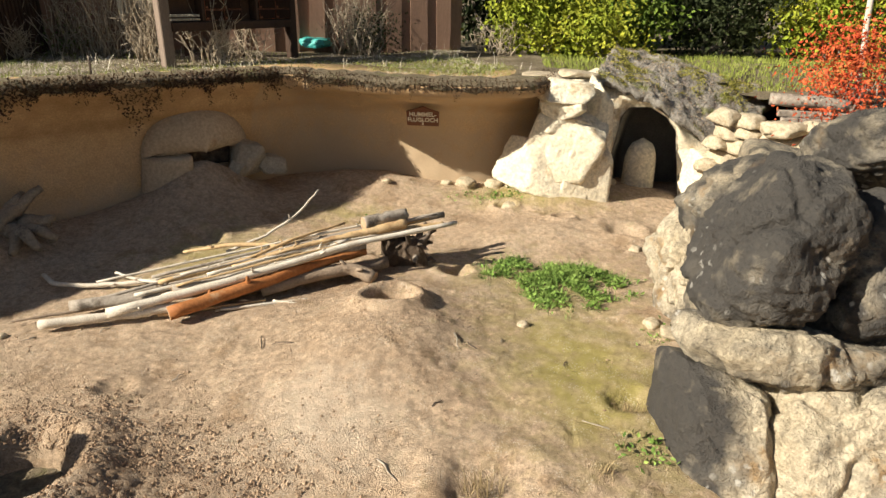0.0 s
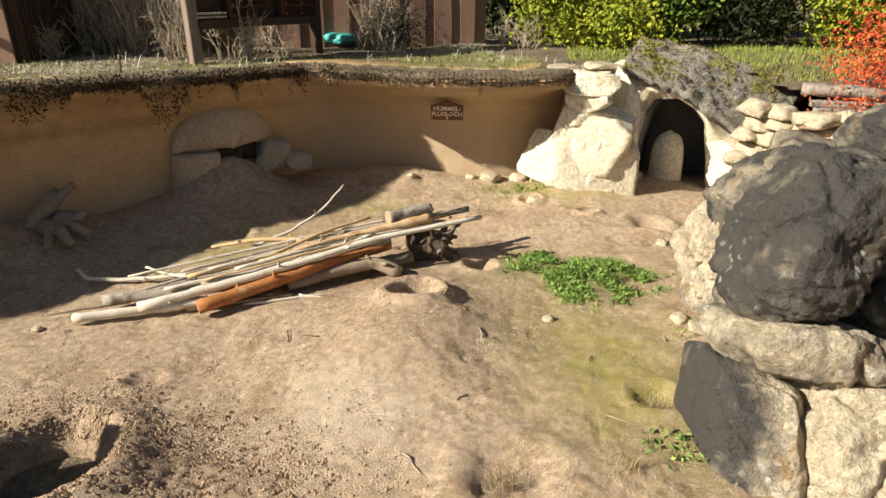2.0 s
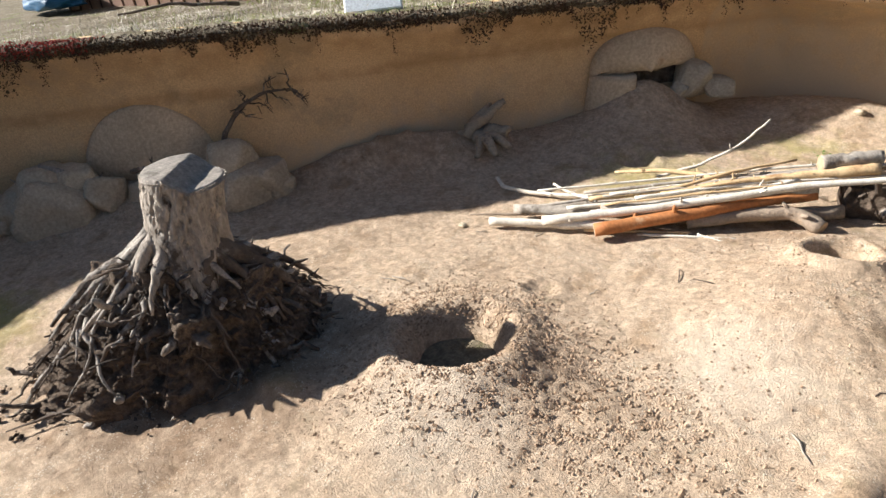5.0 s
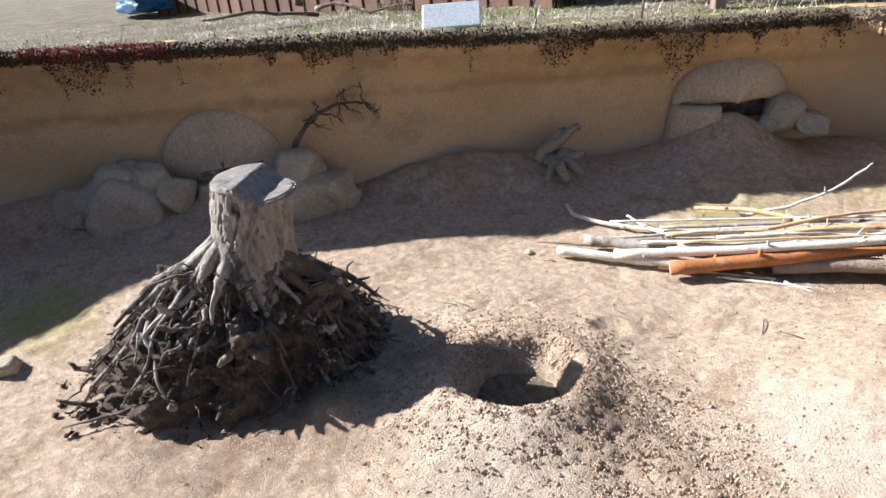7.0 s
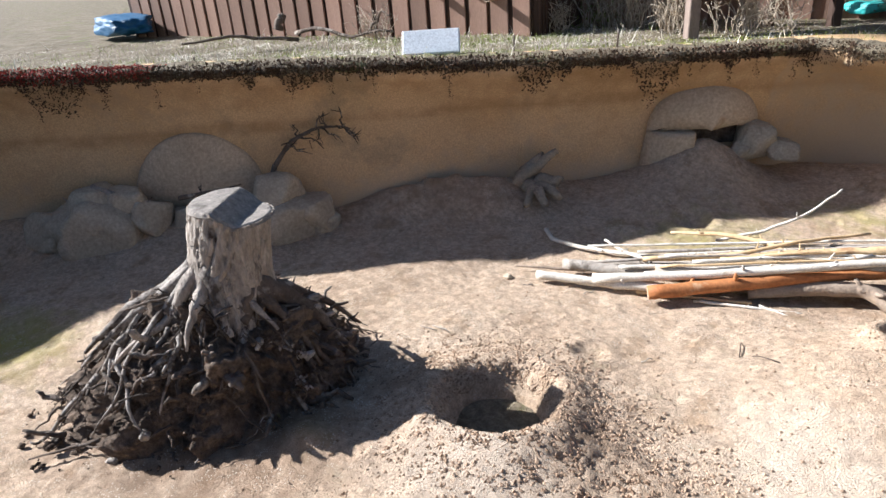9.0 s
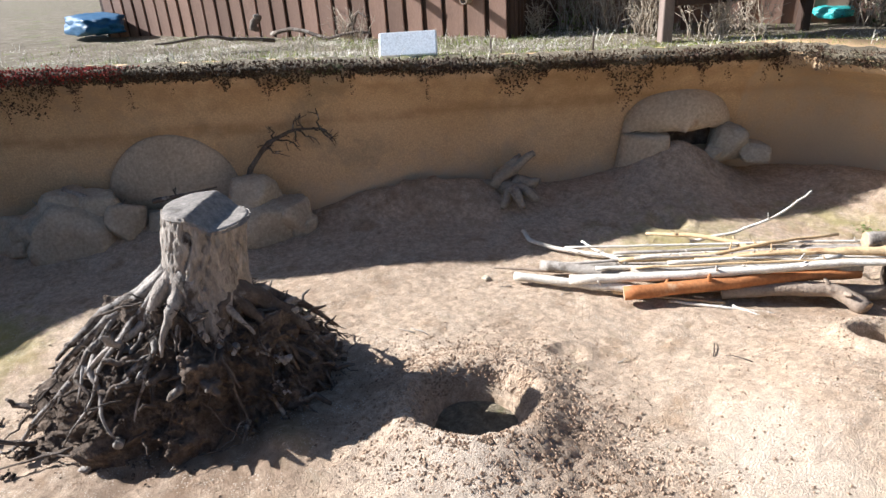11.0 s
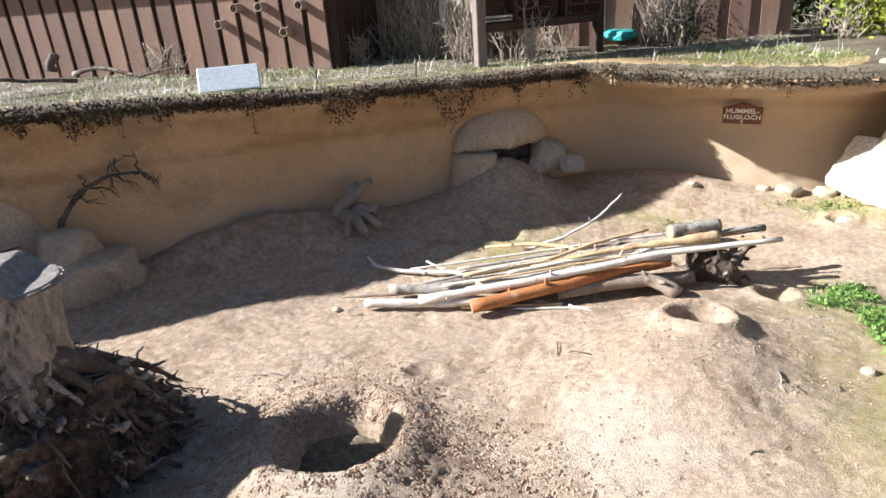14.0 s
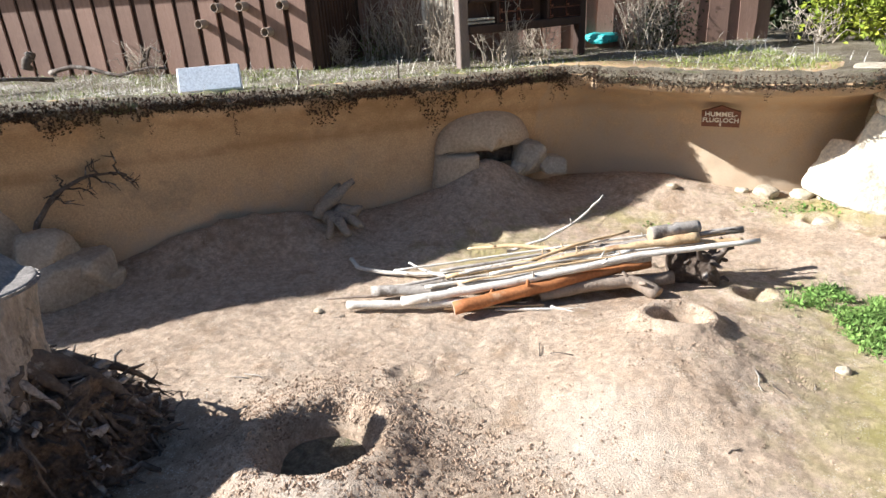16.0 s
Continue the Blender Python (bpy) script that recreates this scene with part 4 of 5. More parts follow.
        for k in range(steps + 1):
            u = k / steps
            t = t0 + (t1 - t0) * u
            aa = a + sway * u + 0.07 * noise.noise(Vector((u * 3.5, i * 1.7, 0)))
            p = plate(aa, min(t, 1.0)) + outward(aa, t) * (lift * (0.4 + u) + 0.022 * noise.noise(Vector((u * 3.2, i, 3))))
            if t > 1:
                p += Vector((math.cos(aa), math.sin(aa), 0)) * (t - 1) * 0.6
            p.z = max(p.z + rise * u, 0.02)
            if t < 0.2:
                p += Vector((0, 0, 0.55)) * (0.2 - t) - Vector((math.cos(aa), math.sin(aa), 0)) * 0.15 * (0.2 - t)
            pts.append(p)
            rad.append(r0 * (1 - (1 - tip) * u ** 0.8))
        ob = raw("root", *tube(pts, rad, 10, wob=0.5, seed=i), material or (M_ROOT if rnd.random() < 0.7 else M_SILVER), stump)
        if label:
            tagged(ob, label)
    # thick roots that leave the trunk
    for i, (deg, t1, sway, r0, rise, m) in enumerate(((-126, 0.68, 0.1, 0.058, 0.10, M_SILVER), (-112, 0.72, -0.2, 0.045, 0.05, M_SILVER), (-140, 0.8, 0.1, 0.05, 0.03, M_BARK), (-40, 0.42, 0.15, 0.07, -0.02, M_SILVER), (-58, 0.5, -0.1, 0.05, 0.0, M_BARK),
                                                     (42, 0.95, 0.25, 0.085, 0.04, M_ROOT), (20, 0.8, 0.1, 0.05, 0.0, M_ROOT), (72, 0.9, 0.1, 0.055, 0.05, M_ROOT), (-5, 0.5, 0.2, 0.045, 0.0, M_SILVER), (-85, 0.6, -0.3, 0.045, 0.0, M_BARK),
                                                     (-98, 0.95, 0.1, 0.026, 0.05, M_SILVER), (120, 0.8, 0.2, 0.06, 0.0, M_BARK), (165, 0.8, -0.2, 0.06, 0.0, M_BARK), (-160, 0.9, -0.1, 0.05, 0.0, M_BARK))):
        root(radians(deg), 0.0, t1, sway, 0.9 * r0, 0.015, i + 300, 0.16, m, rise)
    # thinner roots lying over the earth
    for i in range(54):
        a = rnd.uniform(-math.pi, math.pi) if i % 2 else radians(rnd.uniform(-150, -60))
        t0 = rnd.uniform(0.1, 0.7)
        root(a, t0, min(1.14, t0 + rnd.uniform(0.2, 0.55)), rnd.gauss(0, 0.22), rnd.uniform(0.006, 0.019), rnd.uniform(-0.03, 0.03), i)
    # stout broken ends that point out and down
    for i in range(60):
        a, t = rnd.uniform(-2.7, 1.4), rnd.uniform(0.35, 0.98)
        p = plate(a, t) + outward(a, t) * -0.03
        d = (outward(a, t) + Vector((rnd.gauss(0, 0.45), rnd.gauss(0, 0.45), rnd.uniform(-0.9, 0.1)))).normalized()
        ln, r0 = rnd.uniform(0.07, 0.19), rnd.uniform(0.007, 0.022)
        q = p + d * ln
        q.z = max(q.z, 0.02)
        raw("root", *tube(bend(p, q, 5, 0.0, 0.04, i), [r0, r0 * 1.05, r0, r0 * 0.9, r0 * 0.85, r0 * 0.5], 8, wob=0.6, seed=i), M_SILVER if i % 3 == 0 else M_ROOT, stump)
    # fine rootlets and splinters
    parts = []
    for i in range(340):
        a, t = rnd.uniform(-math.pi, math.pi), rnd.uniform(0.1, 1.0)
        da, dt = rnd.gauss(0, 0.16), rnd.uniform(-0.03, 0.2)
        p, q = plate(a, t), plate(a + da, min(1.03, t + dt))
        r0 = rnd.uniform(0.002, 0.008)
        lift = rnd.uniform(-0.01, 0.04)
        q += outward(a, t) * (lift + rnd.uniform(-0.02, 0.07))
        q.z = max(q.z, 0.01)
        parts.append(tube(bend(p + outward(a, t) * lift, q, 5, 0.0, 0.02, i), [r0 * 0.8, r0, r0, r0 * 0.9, r0 * 0.7, r0 * 0.45], 5, wob=0.5, seed=i))
    tagged(raw("rootlet", *join(*parts), M_ROOT, stump), "broken dark root ends", kind="stuff")
    # clods fallen round the plate
    parts = []
    for i in range(420):
        a, t = rnd.uniform(-2.9, 1.2), rnd.uniform(0.5, 1.15)
        p = plate(a, min(t, 1)) + outward(a, t) * 0.02
        if t > 1:
            p += Vector((math.cos(a), math.sin(a), 0)) * (t - 1) * 0.8
            p.z = 0.01
        sz = 0.006 + 0.022 * rnd.random() ** 3
        parts.append(([p + Vector((vx, vy, vz)) * sz * rnd.uniform(0.6, 1.3) for vx, vy, vz in ((1, 0, 0), (-1, 0, 0), (0, 1, 0), (0, -1, 0), (0, 0, 1), (0, 0, -1))],
                      [(0, 2, 4), (2, 1, 4), (1, 3, 4), (3, 0, 4), (2, 0, 5), (1, 2, 5), (3, 1, 5), (0, 3, 5)]))
    tagged(raw("clod", *join(*parts), M_SOIL, stump), "dark crumbs of peaty earth", kind="stuff")


build_stump()

# ---- branch pile ----
M_WHITE = mat("bleached_wood", (0.58, 0.52, 0.43), (0.74, 0.69, 0.60), 6, 60, 0.8, 0.5, 0.006, stretch=(2, 2, 2), c3=(0.42, 0.33, 0.23), c3_scale=4, c3_at=0.6)
M_GREYW = mat("grey_branch", (0.30, 0.255, 0.21), (0.46, 0.41, 0.35), 7, 60, 0.9, 0.7, 0.008, c3=(0.17, 0.14, 0.11), c3_scale=6)
M_ORANGE = mat("peeled_orange_branch", (0.36, 0.13, 0.04), (0.46, 0.20, 0.075), 5, 50, 0.7, 0.4, 0.006, c3=(0.58, 0.40, 0.24), c3_scale=3, c3_at=0.6)
M_TAN = mat("peeled_tan_branch", (0.52, 0.35, 0.18), (0.62, 0.45, 0.26), 6, 60, 0.75, 0.4, 0.006, c3=(0.34, 0.2, 0.1), c3_scale=4, c3_at=0.6)
M_LOGBARK = mat("log_bark", (0.25, 0.19, 0.14), (0.36, 0.28, 0.21), 8, 60, 0.9, 0.8, 0.01, c3=(0.45, 0.32, 0.2), c3_scale=3, c3_at=0.6)
STICKS = [  # points, radius at the ends, material, label
    ([(-2.35, 3.20, 0.09), (-1.75, 3.55, 0.17), (-1.0, 4.03, 0.30), (-0.31, 4.40, 0.36)], 0.036, 0.020, M_WHITE, "long bleached white branch"),
    ([(-2.71, 3.08, 0.05), (-2.3, 3.24, 0.06), (-1.85, 3.45, 0.07)], 0.036, 0.032, M_WHITE, "pale birch branch with dark flecks"),
    ([(-2.65, 3.29, 0.07), (-2.1, 3.48, 0.09), (-1.55, 3.78, 0.12)], 0.044, 0.040, M_GREYW, "thick grey branch"),
    ([(-2.05, 3.45, 0.13), (-1.5, 3.82, 0.18), (-0.95, 4.15, 0.24)], 0.056, 0.046, M_GREYW, "thick grey-brown branch with split bark"),
    ([(-2.00, 3.28, 0.07), (-1.5, 3.68, 0.15), (-1.25, 3.90, 0.18), (-0.95, 4.14, 0.21)], 0.052, 0.040, M_ORANGE, "orange-brown peeled branch with stubs"),
    ([(-1.55, 3.66, 0.07), (-1.25, 3.86, 0.12), (-1.0, 3.98, 0.14), (-0.84, 3.94, 0.08)], 0.046, 0.056, M_LOGBARK, "bent thick branch with a sawn end"),
    ([(-0.98, 4.25, 0.37), (-0.71, 4.48, 0.38)], 0.056, 0.054, M_GREYW, "short dark log with sawn ends"),
    ([(-1.75, 3.95, 0.17), (-1.1, 4.28, 0.27), (-0.43, 4.66, 0.33)], 0.020, 0.030, M_GREYW, "straight grey branch"),
    ([(-1.95, 4.05, 0.17), (-1.72, 4.22, 0.24), (-1.5, 4.33, 0.38), (-1.36, 4.44, 0.55)], 0.014, 0.007, M_WHITE, "thin curved white branch rising from the pile"),
    ([(-3.18, 3.76, 0.035), (-3.0, 3.62, 0.035), (-2.65, 3.66, 0.04), (-2.22, 3.74, 0.08)], 0.018, 0.018, M_WHITE, "curved pale branch lying on the sand"),
    ([(-2.94, 3.12, 0.03), (-2.5, 3.33, 0.05)], 0.007, 0.016, M_LOGBARK, "thin brown pointed branch"),
    ([(-2.26, 4.02, 0.16), (-1.9, 4.02, 0.24), (-1.62, 4.05, 0.25), (-1.45, 4.0, 0.22)], 0.012, 0.024, M_TAN, "curved tan branch"),
    ([(-2.2, 3.55, 0.14), (-1.7, 3.82, 0.22), (-1.45, 4.05, 0.30), (-1.15, 4.38, 0.32)], 0.022, 0.010, M_TAN, "slender tan branch"),
    ([(-1.9, 3.72, 0.16), (-1.4, 4.0, 0.27), (-0.75, 4.32, 0.34)], 0.014, 0.018, M_TAN, "tan branch with peeled bark"),
    ([(-1.25, 4.05, 0.28), (-0.68, 4.36, 0.35)], 0.030, 0.042, M_TAN, "thick tan branch with a sawn end"),
    ([(-0.78, 4.34, 0.29), (-0.42, 4.52, 0.30)], 0.030, 0.026, M_TAN, "tan sawn branch end"),
    ([(-1.78, 3.44, 0.025), (-1.5, 3.56, 0.03), (-1.24, 3.68, 0.025)], 0.010, 0.012, M_WHITE, "thin pale stick on the sand"),
    ([(-2.1, 3.32, 0.03), (-1.5, 3.60, 0.04)], 0.012, 0.010, M_TAN, "thin tan stick on the sand"),
    ([(-1.45, 3.60, 0.04), (-1.18, 3.60, 0.02)], 0.010, 0.008, M_WHITE, "thin pale stick on the sand"),
    ([(-2.45, 3.50, 0.06), (-1.8, 3.80, 0.12), (-1.2, 4.15, 0.2)], 0.030, 0.026, M_GREYW, "grey branch in the pile"),
    ([(-2.5, 3.38, 0.05), (-1.7, 3.62, 0.1), (-1.0, 4.02, 0.1)], 0.026, 0.030, M_LOGBARK, "brown branch under the pile"),
    ([(-2.3, 3.62, 0.1), (-1.6, 3.95, 0.2), (-0.9, 4.4, 0.28)], 0.018, 0.024, M_WHITE, "bleached branch in the pile"),
    ([(-1.9, 3.55, 0.06), (-1.3, 3.9, 0.08), (-0.8, 4.2, 0.1)], 0.045, 0.05, M_LOGBARK, "brown branch under the pile"),
    ([(-2.62, 3.74, 0.10), (-2.42, 3.66, 0.10), (-2.15, 3.56, 0.13)], 0.010, 0.016, M_WHITE, "forked pale twig"),
    ([(-2.1, 3.4, 0.12), (-1.75, 3.62, 0.18), (-1.35, 3.85, 0.25), (-1.05, 4.1, 0.3)], 0.02, 0.014, M_WHITE, "bleached branch in the pile"),
]
_r = random.Random(77)
for _k in range(16):
    _t, _u = _r.uniform(0.0, 0.45), _r.uniform(0.55, 1.0)
    _a, _b = Vector((-2.55, 3.25, 0.06)), Vector((-0.45, 4.52, 0.30))
    _s = Vector((-0.52, 0.85, 0)) * _r.uniform(-0.12, 0.30)
    _p, _q = _a.lerp(_b, _t) + _s + Vector((0, 0, _r.uniform(0.0, 0.07))), _a.lerp(_b, _u) + _s * 0.6 + Vector((0, 0, _r.uniform(0.0, 0.08)))
    _m = _p.lerp(_q, 0.5) + Vector((_r.uniform(-0.05, 0.05), _r.uniform(-0.05, 0.05), _r.uniform(0, 0.05)))
    STICKS.append(([tuple(_p), tuple(_m), tuple(_q)], _r.uniform(0.008, 0.018), _r.uniform(0.006, 0.012), (M_WHITE, M_TAN, M_GREYW, M_WHITE)[_k % 4], "thin dry branch"))
M_ENDS = mat("sawn_end", (0.40, 0.27, 0.17), (0.50, 0.36, 0.24), 9, 60, 0.85, 0.3)
for i, (pts, r0, r1, m, label) in enumerate(STICKS):
    full = poly_resample(pts, 16)
    k = len(full) - 1
    for q in range(1, k):      # round the corners
        full[q] = full[q] * 0.5 + (full[q - 1] + full[q + 1]) * 0.25
    full = [p + Vector((0, 0, 1)) * 0.006 * noise.noise(Vector((q * 0.6, i, 0))) + Vector((0.01 * noise.noise(Vector((q * 0.5, i, 5))), 0.01 * noise.noise(Vector((q * 0.5, i, 9))), 0)) for q, p in enumerate(full)]
    ob = raw("branch", *tube(full, [0.86 * (r0 + (r1 - r0) * q / k) for q in range(k + 1)], 10, wob=0.28, seed=i * 2.3), m)
    tagged(ob, label + (" in the branch pile" if "pile" not in label and "sand" not in label else ""), "branch", "branch pile")
    if r0 > 0.028:
        ob.data.materials.append(M_ENDS)
        for p in ob.data.polygons[-2:]:
            p.material_index = 1
            p.use_smooth = False
    rnd = random.Random(i)
    if r0 < 0.055 and len(pts) > 2:
        for _ in range(3):
            q = rnd.randrange(3, 14)
            d = Vector((rnd.uniform(-1, 1), rnd.uniform(-1, 1), rnd.uniform(0.1, 1))).normalized()
            rr = (r0 + r1) / 2
            raw("stub", *tube([full[q], full[q] + d * (rr + rnd.uniform(0.01, 0.05))], [rr * 0.45, rr * 0.2], 6), m, ob)
knot = tagged(empty("root_knot", (-0.62, 4.36, 0.1)), "dark gnarled root knot under the branch pile", "root")
for k, a in enumerate(np.linspace(0, 6, 12)):
    V, F = tube(bend((0, 0, 0), (0.16 * math.cos(a), 0.12 * math.sin(a), -0.05 + 0.14 * (k % 3)), 5, 0.03, 0.06, k), [0.05, 0.04, 0.03, 0.02, 0.015, 0.01], 6, wob=0.5, seed=k)
    raw("root", V, F, M_ROOT, knot)
stone("soil_clod", (-0.70, 4.40, 0.08), (0.16, 0.13, 0.16), 91, M_SOIL, "dark clod of earth under the branch pile", "", 0, 4, 0.35, 4, "clod")


M_DRIFT = mat("driftwood_grey", (0.28, 0.22, 0.16), (0.38, 0.31, 0.23), 9, 60, 0.9, 0.7, 0.01, c3=(0.18, 0.14, 0.11), c3_scale=8)

# ---- domes on the wall ----
M_DOME = mat("dusty_plaster", (0.44, 0.34, 0.235), (0.53, 0.42, 0.30), 2.5, 40, 0.92, 0.3, 0.01, c3=(0.42, 0.27, 0.16), c3_scale=2.2, c3_at=0.6)


def build_dome(a, b, z0, z1, bulge, label, pillar=True, mouth=True):
    """A half-round cap on the wall between foot points a and b, hollow below."""
    o, d, L, ang = along(a, b)
    dome = tagged(empty("burrow_dome", ((o + d * L / 2).x, (o + d * L / 2).y, z0)), label, "burrow")
    dome.rotation_euler.z = ang
    n, rows = 40, 18
    V, F = [], []
    for s, shrink in ((0, 1.0), (1, 0.90)):
        for k in range(rows + 1):
            v = k / rows
            for q in range(n + 1):
                a_ = math.pi * q / n
                x = -L / 2 * shrink * math.cos(a_) * math.cos(v * math.pi / 2)
                z = (z1 - z0) * shrink * math.sin(a_) * math.cos(v * math.pi / 2)
                y = 0.0 - bulge * shrink * math.sin(v * math.pi / 2) ** 0.8 * (0.55 + 0.45 * math.sin(a_) ** 0.5)
                if q in (0, n):
                    z -= 0.035 * noise.noise(Vector((x * 7, s, 0)))
                V.append((x, y + 0.012 * fbm(x * 3, z * 3, 2.0), z))
    m, tot = n + 1, (n + 1) * (rows + 1)
    for k in range(rows):
        for q in range(n):
            i = k * m + q
            F.append((i, i + m, i + m + 1, i + 1))
            F.append((i + tot, i + 1 + tot, i + m + 1 + tot, i + m + tot))
    for k in range(rows):
        for q in (0, n):
            i = k * m + q
            F.append((i, i + m, i + m + tot, i + tot))
    raw("cap", V, F, M_DOME, dome)
    if mouth:
        # solid dark slab: the shade of the burrow mouth put into its colour
        part("cavity", box_bm(0.56, 0.06, 0.22, (0.08, 0.02, -0.07), 0.02), M_SOIL, dome, "dark slab standing for the shade in the burrow mouth")
    if pillar:
        V, F = [], []
        na, nz = 22, 10
        for k in range(nz + 1):
            for q in range(na + 1):
                u = q / na
                a_ = 1.30 * min(1.0, u / 0.75)
                g = 1.0 + 0.16 * k / nz
                x, y = -L / 2 * g * math.cos(a_), -(bulge + 0.02) * g * math.sin(a_) ** 0.8
                if u > 0.75:
                    y += (u - 0.75) / 0.25 * (bulge + 0.02)
                    x += 0.02 * (u - 0.75) / 0.25
                V.append((x, y + 0.008 * fbm(x * 6, k * 0.4, 2.0), -0.012 + 0.012 * noise.noise(Vector((u * 6, 0, 1))) - 0.44 * k / nz))
        for k in range(nz):
            for q in range(na):
                i = k * (na + 1) + q
                F.append((i, i + 1, i + na + 2, i + na + 1))
        F.append(tuple(range(na, -1, -1)))
        raw("cheek", V, F, M_DOME, dome)
    return dome


build_dome((-3.16, 5.16), (-2.50, 5.88), 0.545, 0.93, 0.24, "dusty plaster dome over a dark slab standing for the shade in the burrow mouth in the wall")
build_dome((-6.02, 1.62), (-5.28, 2.52), 0.24, 0.86, 0.16, "dusty plaster dome on the wall behind stones", True, False)
for at, size, seed in (((-2.42, 5.72, 0.42), (0.17, 0.13, 0.17), 81), ((-2.24, 5.80, 0.36), (0.14, 0.10, 0.10), 82), ((-2.50, 5.62, 0.34), (0.10, 0.09, 0.08), 83)):
    stone("dome_stone", at, size, seed, mat("dusty_stone", (0.36, 0.30, 0.22), (0.46, 0.39, 0.30), 4, 40, 0.9, 0.7, 0.02), "grey dusty broken stone beside the burrow dome", "dome stones", 0.3, 4)
M_DUSTROCK = mat("dusty_rock", (0.40, 0.32, 0.23), (0.50, 0.41, 0.30), 4, 40, 0.92, 0.6, 0.02)
for i, (x, y, z, s) in enumerate(((-5.98, 1.26, 0.36, 0.16), (-5.80, 1.44, 0.36, 0.13), (-6.10, 1.12, 0.18, 0.2), (-5.85, 1.36, 0.15, 0.24), (-5.66, 1.60, 0.22, 0.14), (-6.3, 0.95, 0.16, 0.15), (-5.45, 1.9, 0.12, 0.14),
                                  (-4.98, 2.40, 0.32, 0.16), (-4.90, 2.48, 0.14, 0.19), (-4.78, 2.62, 0.14, 0.14), (-5.06, 2.32, 0.14, 0.17), (-4.72, 2.66, 0.06, 0.10))):
    stone("stone", (x, y, z), (s * 1.5, s * 1.3, s * 1.25), 100 + i, M_DUSTROCK, "dusty broken stone piled at the foot of the wall", "stones at the wall", i * 0.7, 4)


def branchy(name, main, r, seed, material, label, category, n=14, ln=0.22):
    rnd = random.Random(seed)
    full = poly_resample(main, 14)
    k = len(full) - 1
    ob = raw(name, *tube(full, [r * (1 - 0.75 * q / k) for q in range(k + 1)], 8, wob=0.4, seed=seed), material)
    tw = []
    for i in range(n):
        q = rnd.randrange(5, 15)
        p = full[min(q, k)]
        d = Vector((rnd.uniform(-0.5, 1), rnd.uniform(-0.5, 1), rnd.uniform(-0.5, 0.7))).normalized()
        e = p + d * ln * rnd.uniform(0.4, 1)
        tw.append(tube(bend(p, e, 4, 0, 0.05, i + seed), [r * 0.32, r * 0.27, r * 0.22, r * 0.16, r * 0.1], 5))
        for _ in range(3):
            d2 = (d + Vector((rnd.uniform(-1, 1), rnd.uniform(-1, 1), rnd.uniform(-1, 1)))).normalized()
            s = p.lerp(e, rnd.uniform(0.4, 1))
            tw.append(tube([s, s + d2 * ln * 0.35], [r * 0.15, r * 0.08], 4))
    tagged(raw("twig", *join(*tw), material, ob), kind="stuff")
    return tagged(ob, label, category)


branchy("dead_shrub", [(-5.10, 2.42, 0.36), (-5.08, 2.50, 0.55), (-5.0, 2.64, 0.74), (-4.85, 2.82, 0.84), (-4.72, 3.0, 0.83)], 0.028, 5, M_ROOT, "bare dark twiggy shrub leaning on the wall", "shrub", 16, 0.22)
branchy("driftwood", [(-5.95, 1.28, 0.52), (-5.80, 1.38, 0.47), (-5.62, 1.50, 0.40), (-5.55, 1.52, 0.22), (-5.56, 1.50, 0.10)], 0.034, 6, M_BARK, "grey curved driftwood root on the stones", "driftwood", 3, 0.12)
branchy("driftwood", [(-6.35, 0.85, 0.24), (-6.2, 1.0, 0.28), (-6.0, 1.2, 0.30)], 0.03, 8, M_BARK, "grey forked driftwood on the stones", "driftwood", 5, 0.2)
branchy("driftwood", [(-5.35, 1.75, 0.42), (-5.12, 2.0, 0.47), (-5.0, 2.14, 0.5)], 0.022, 9, M_ROOT, "dark dry branch before the dome", "driftwood", 2, 0.1)
drift = tagged(empty("driftwood", (-3.62, 4.12, 0.2)), "grey gnarled root stock on the sandy bank by the wall", "driftwood")
for k, (dx, dy, dz) in enumerate(((0.05, 0.22, 0.22), (-0.04, 0.18, 0.2), (0.28, -0.02, -0.04), (0.24, -0.14, -0.06), (-0.22, -0.05, -0.02), (0.2, 0.1, 0.05), (-0.12, 0.1, 0.02), (0.1, -0.2, -0.08))):
    V, F = tube(bend((0.02 * k - 0.08, 0.03 * k - 0.1, 0.02), (1.2 * dx, 1.2 * dy, 0.02 + 1.1 * dz), 6, 0.03, 0.05, k), [0.055, 0.06, 0.055, 0.05, 0.045, 0.035, 0.025], 7, wob=0.6, seed=k)
    raw("limb", V, F, M_DRIFT, drift)

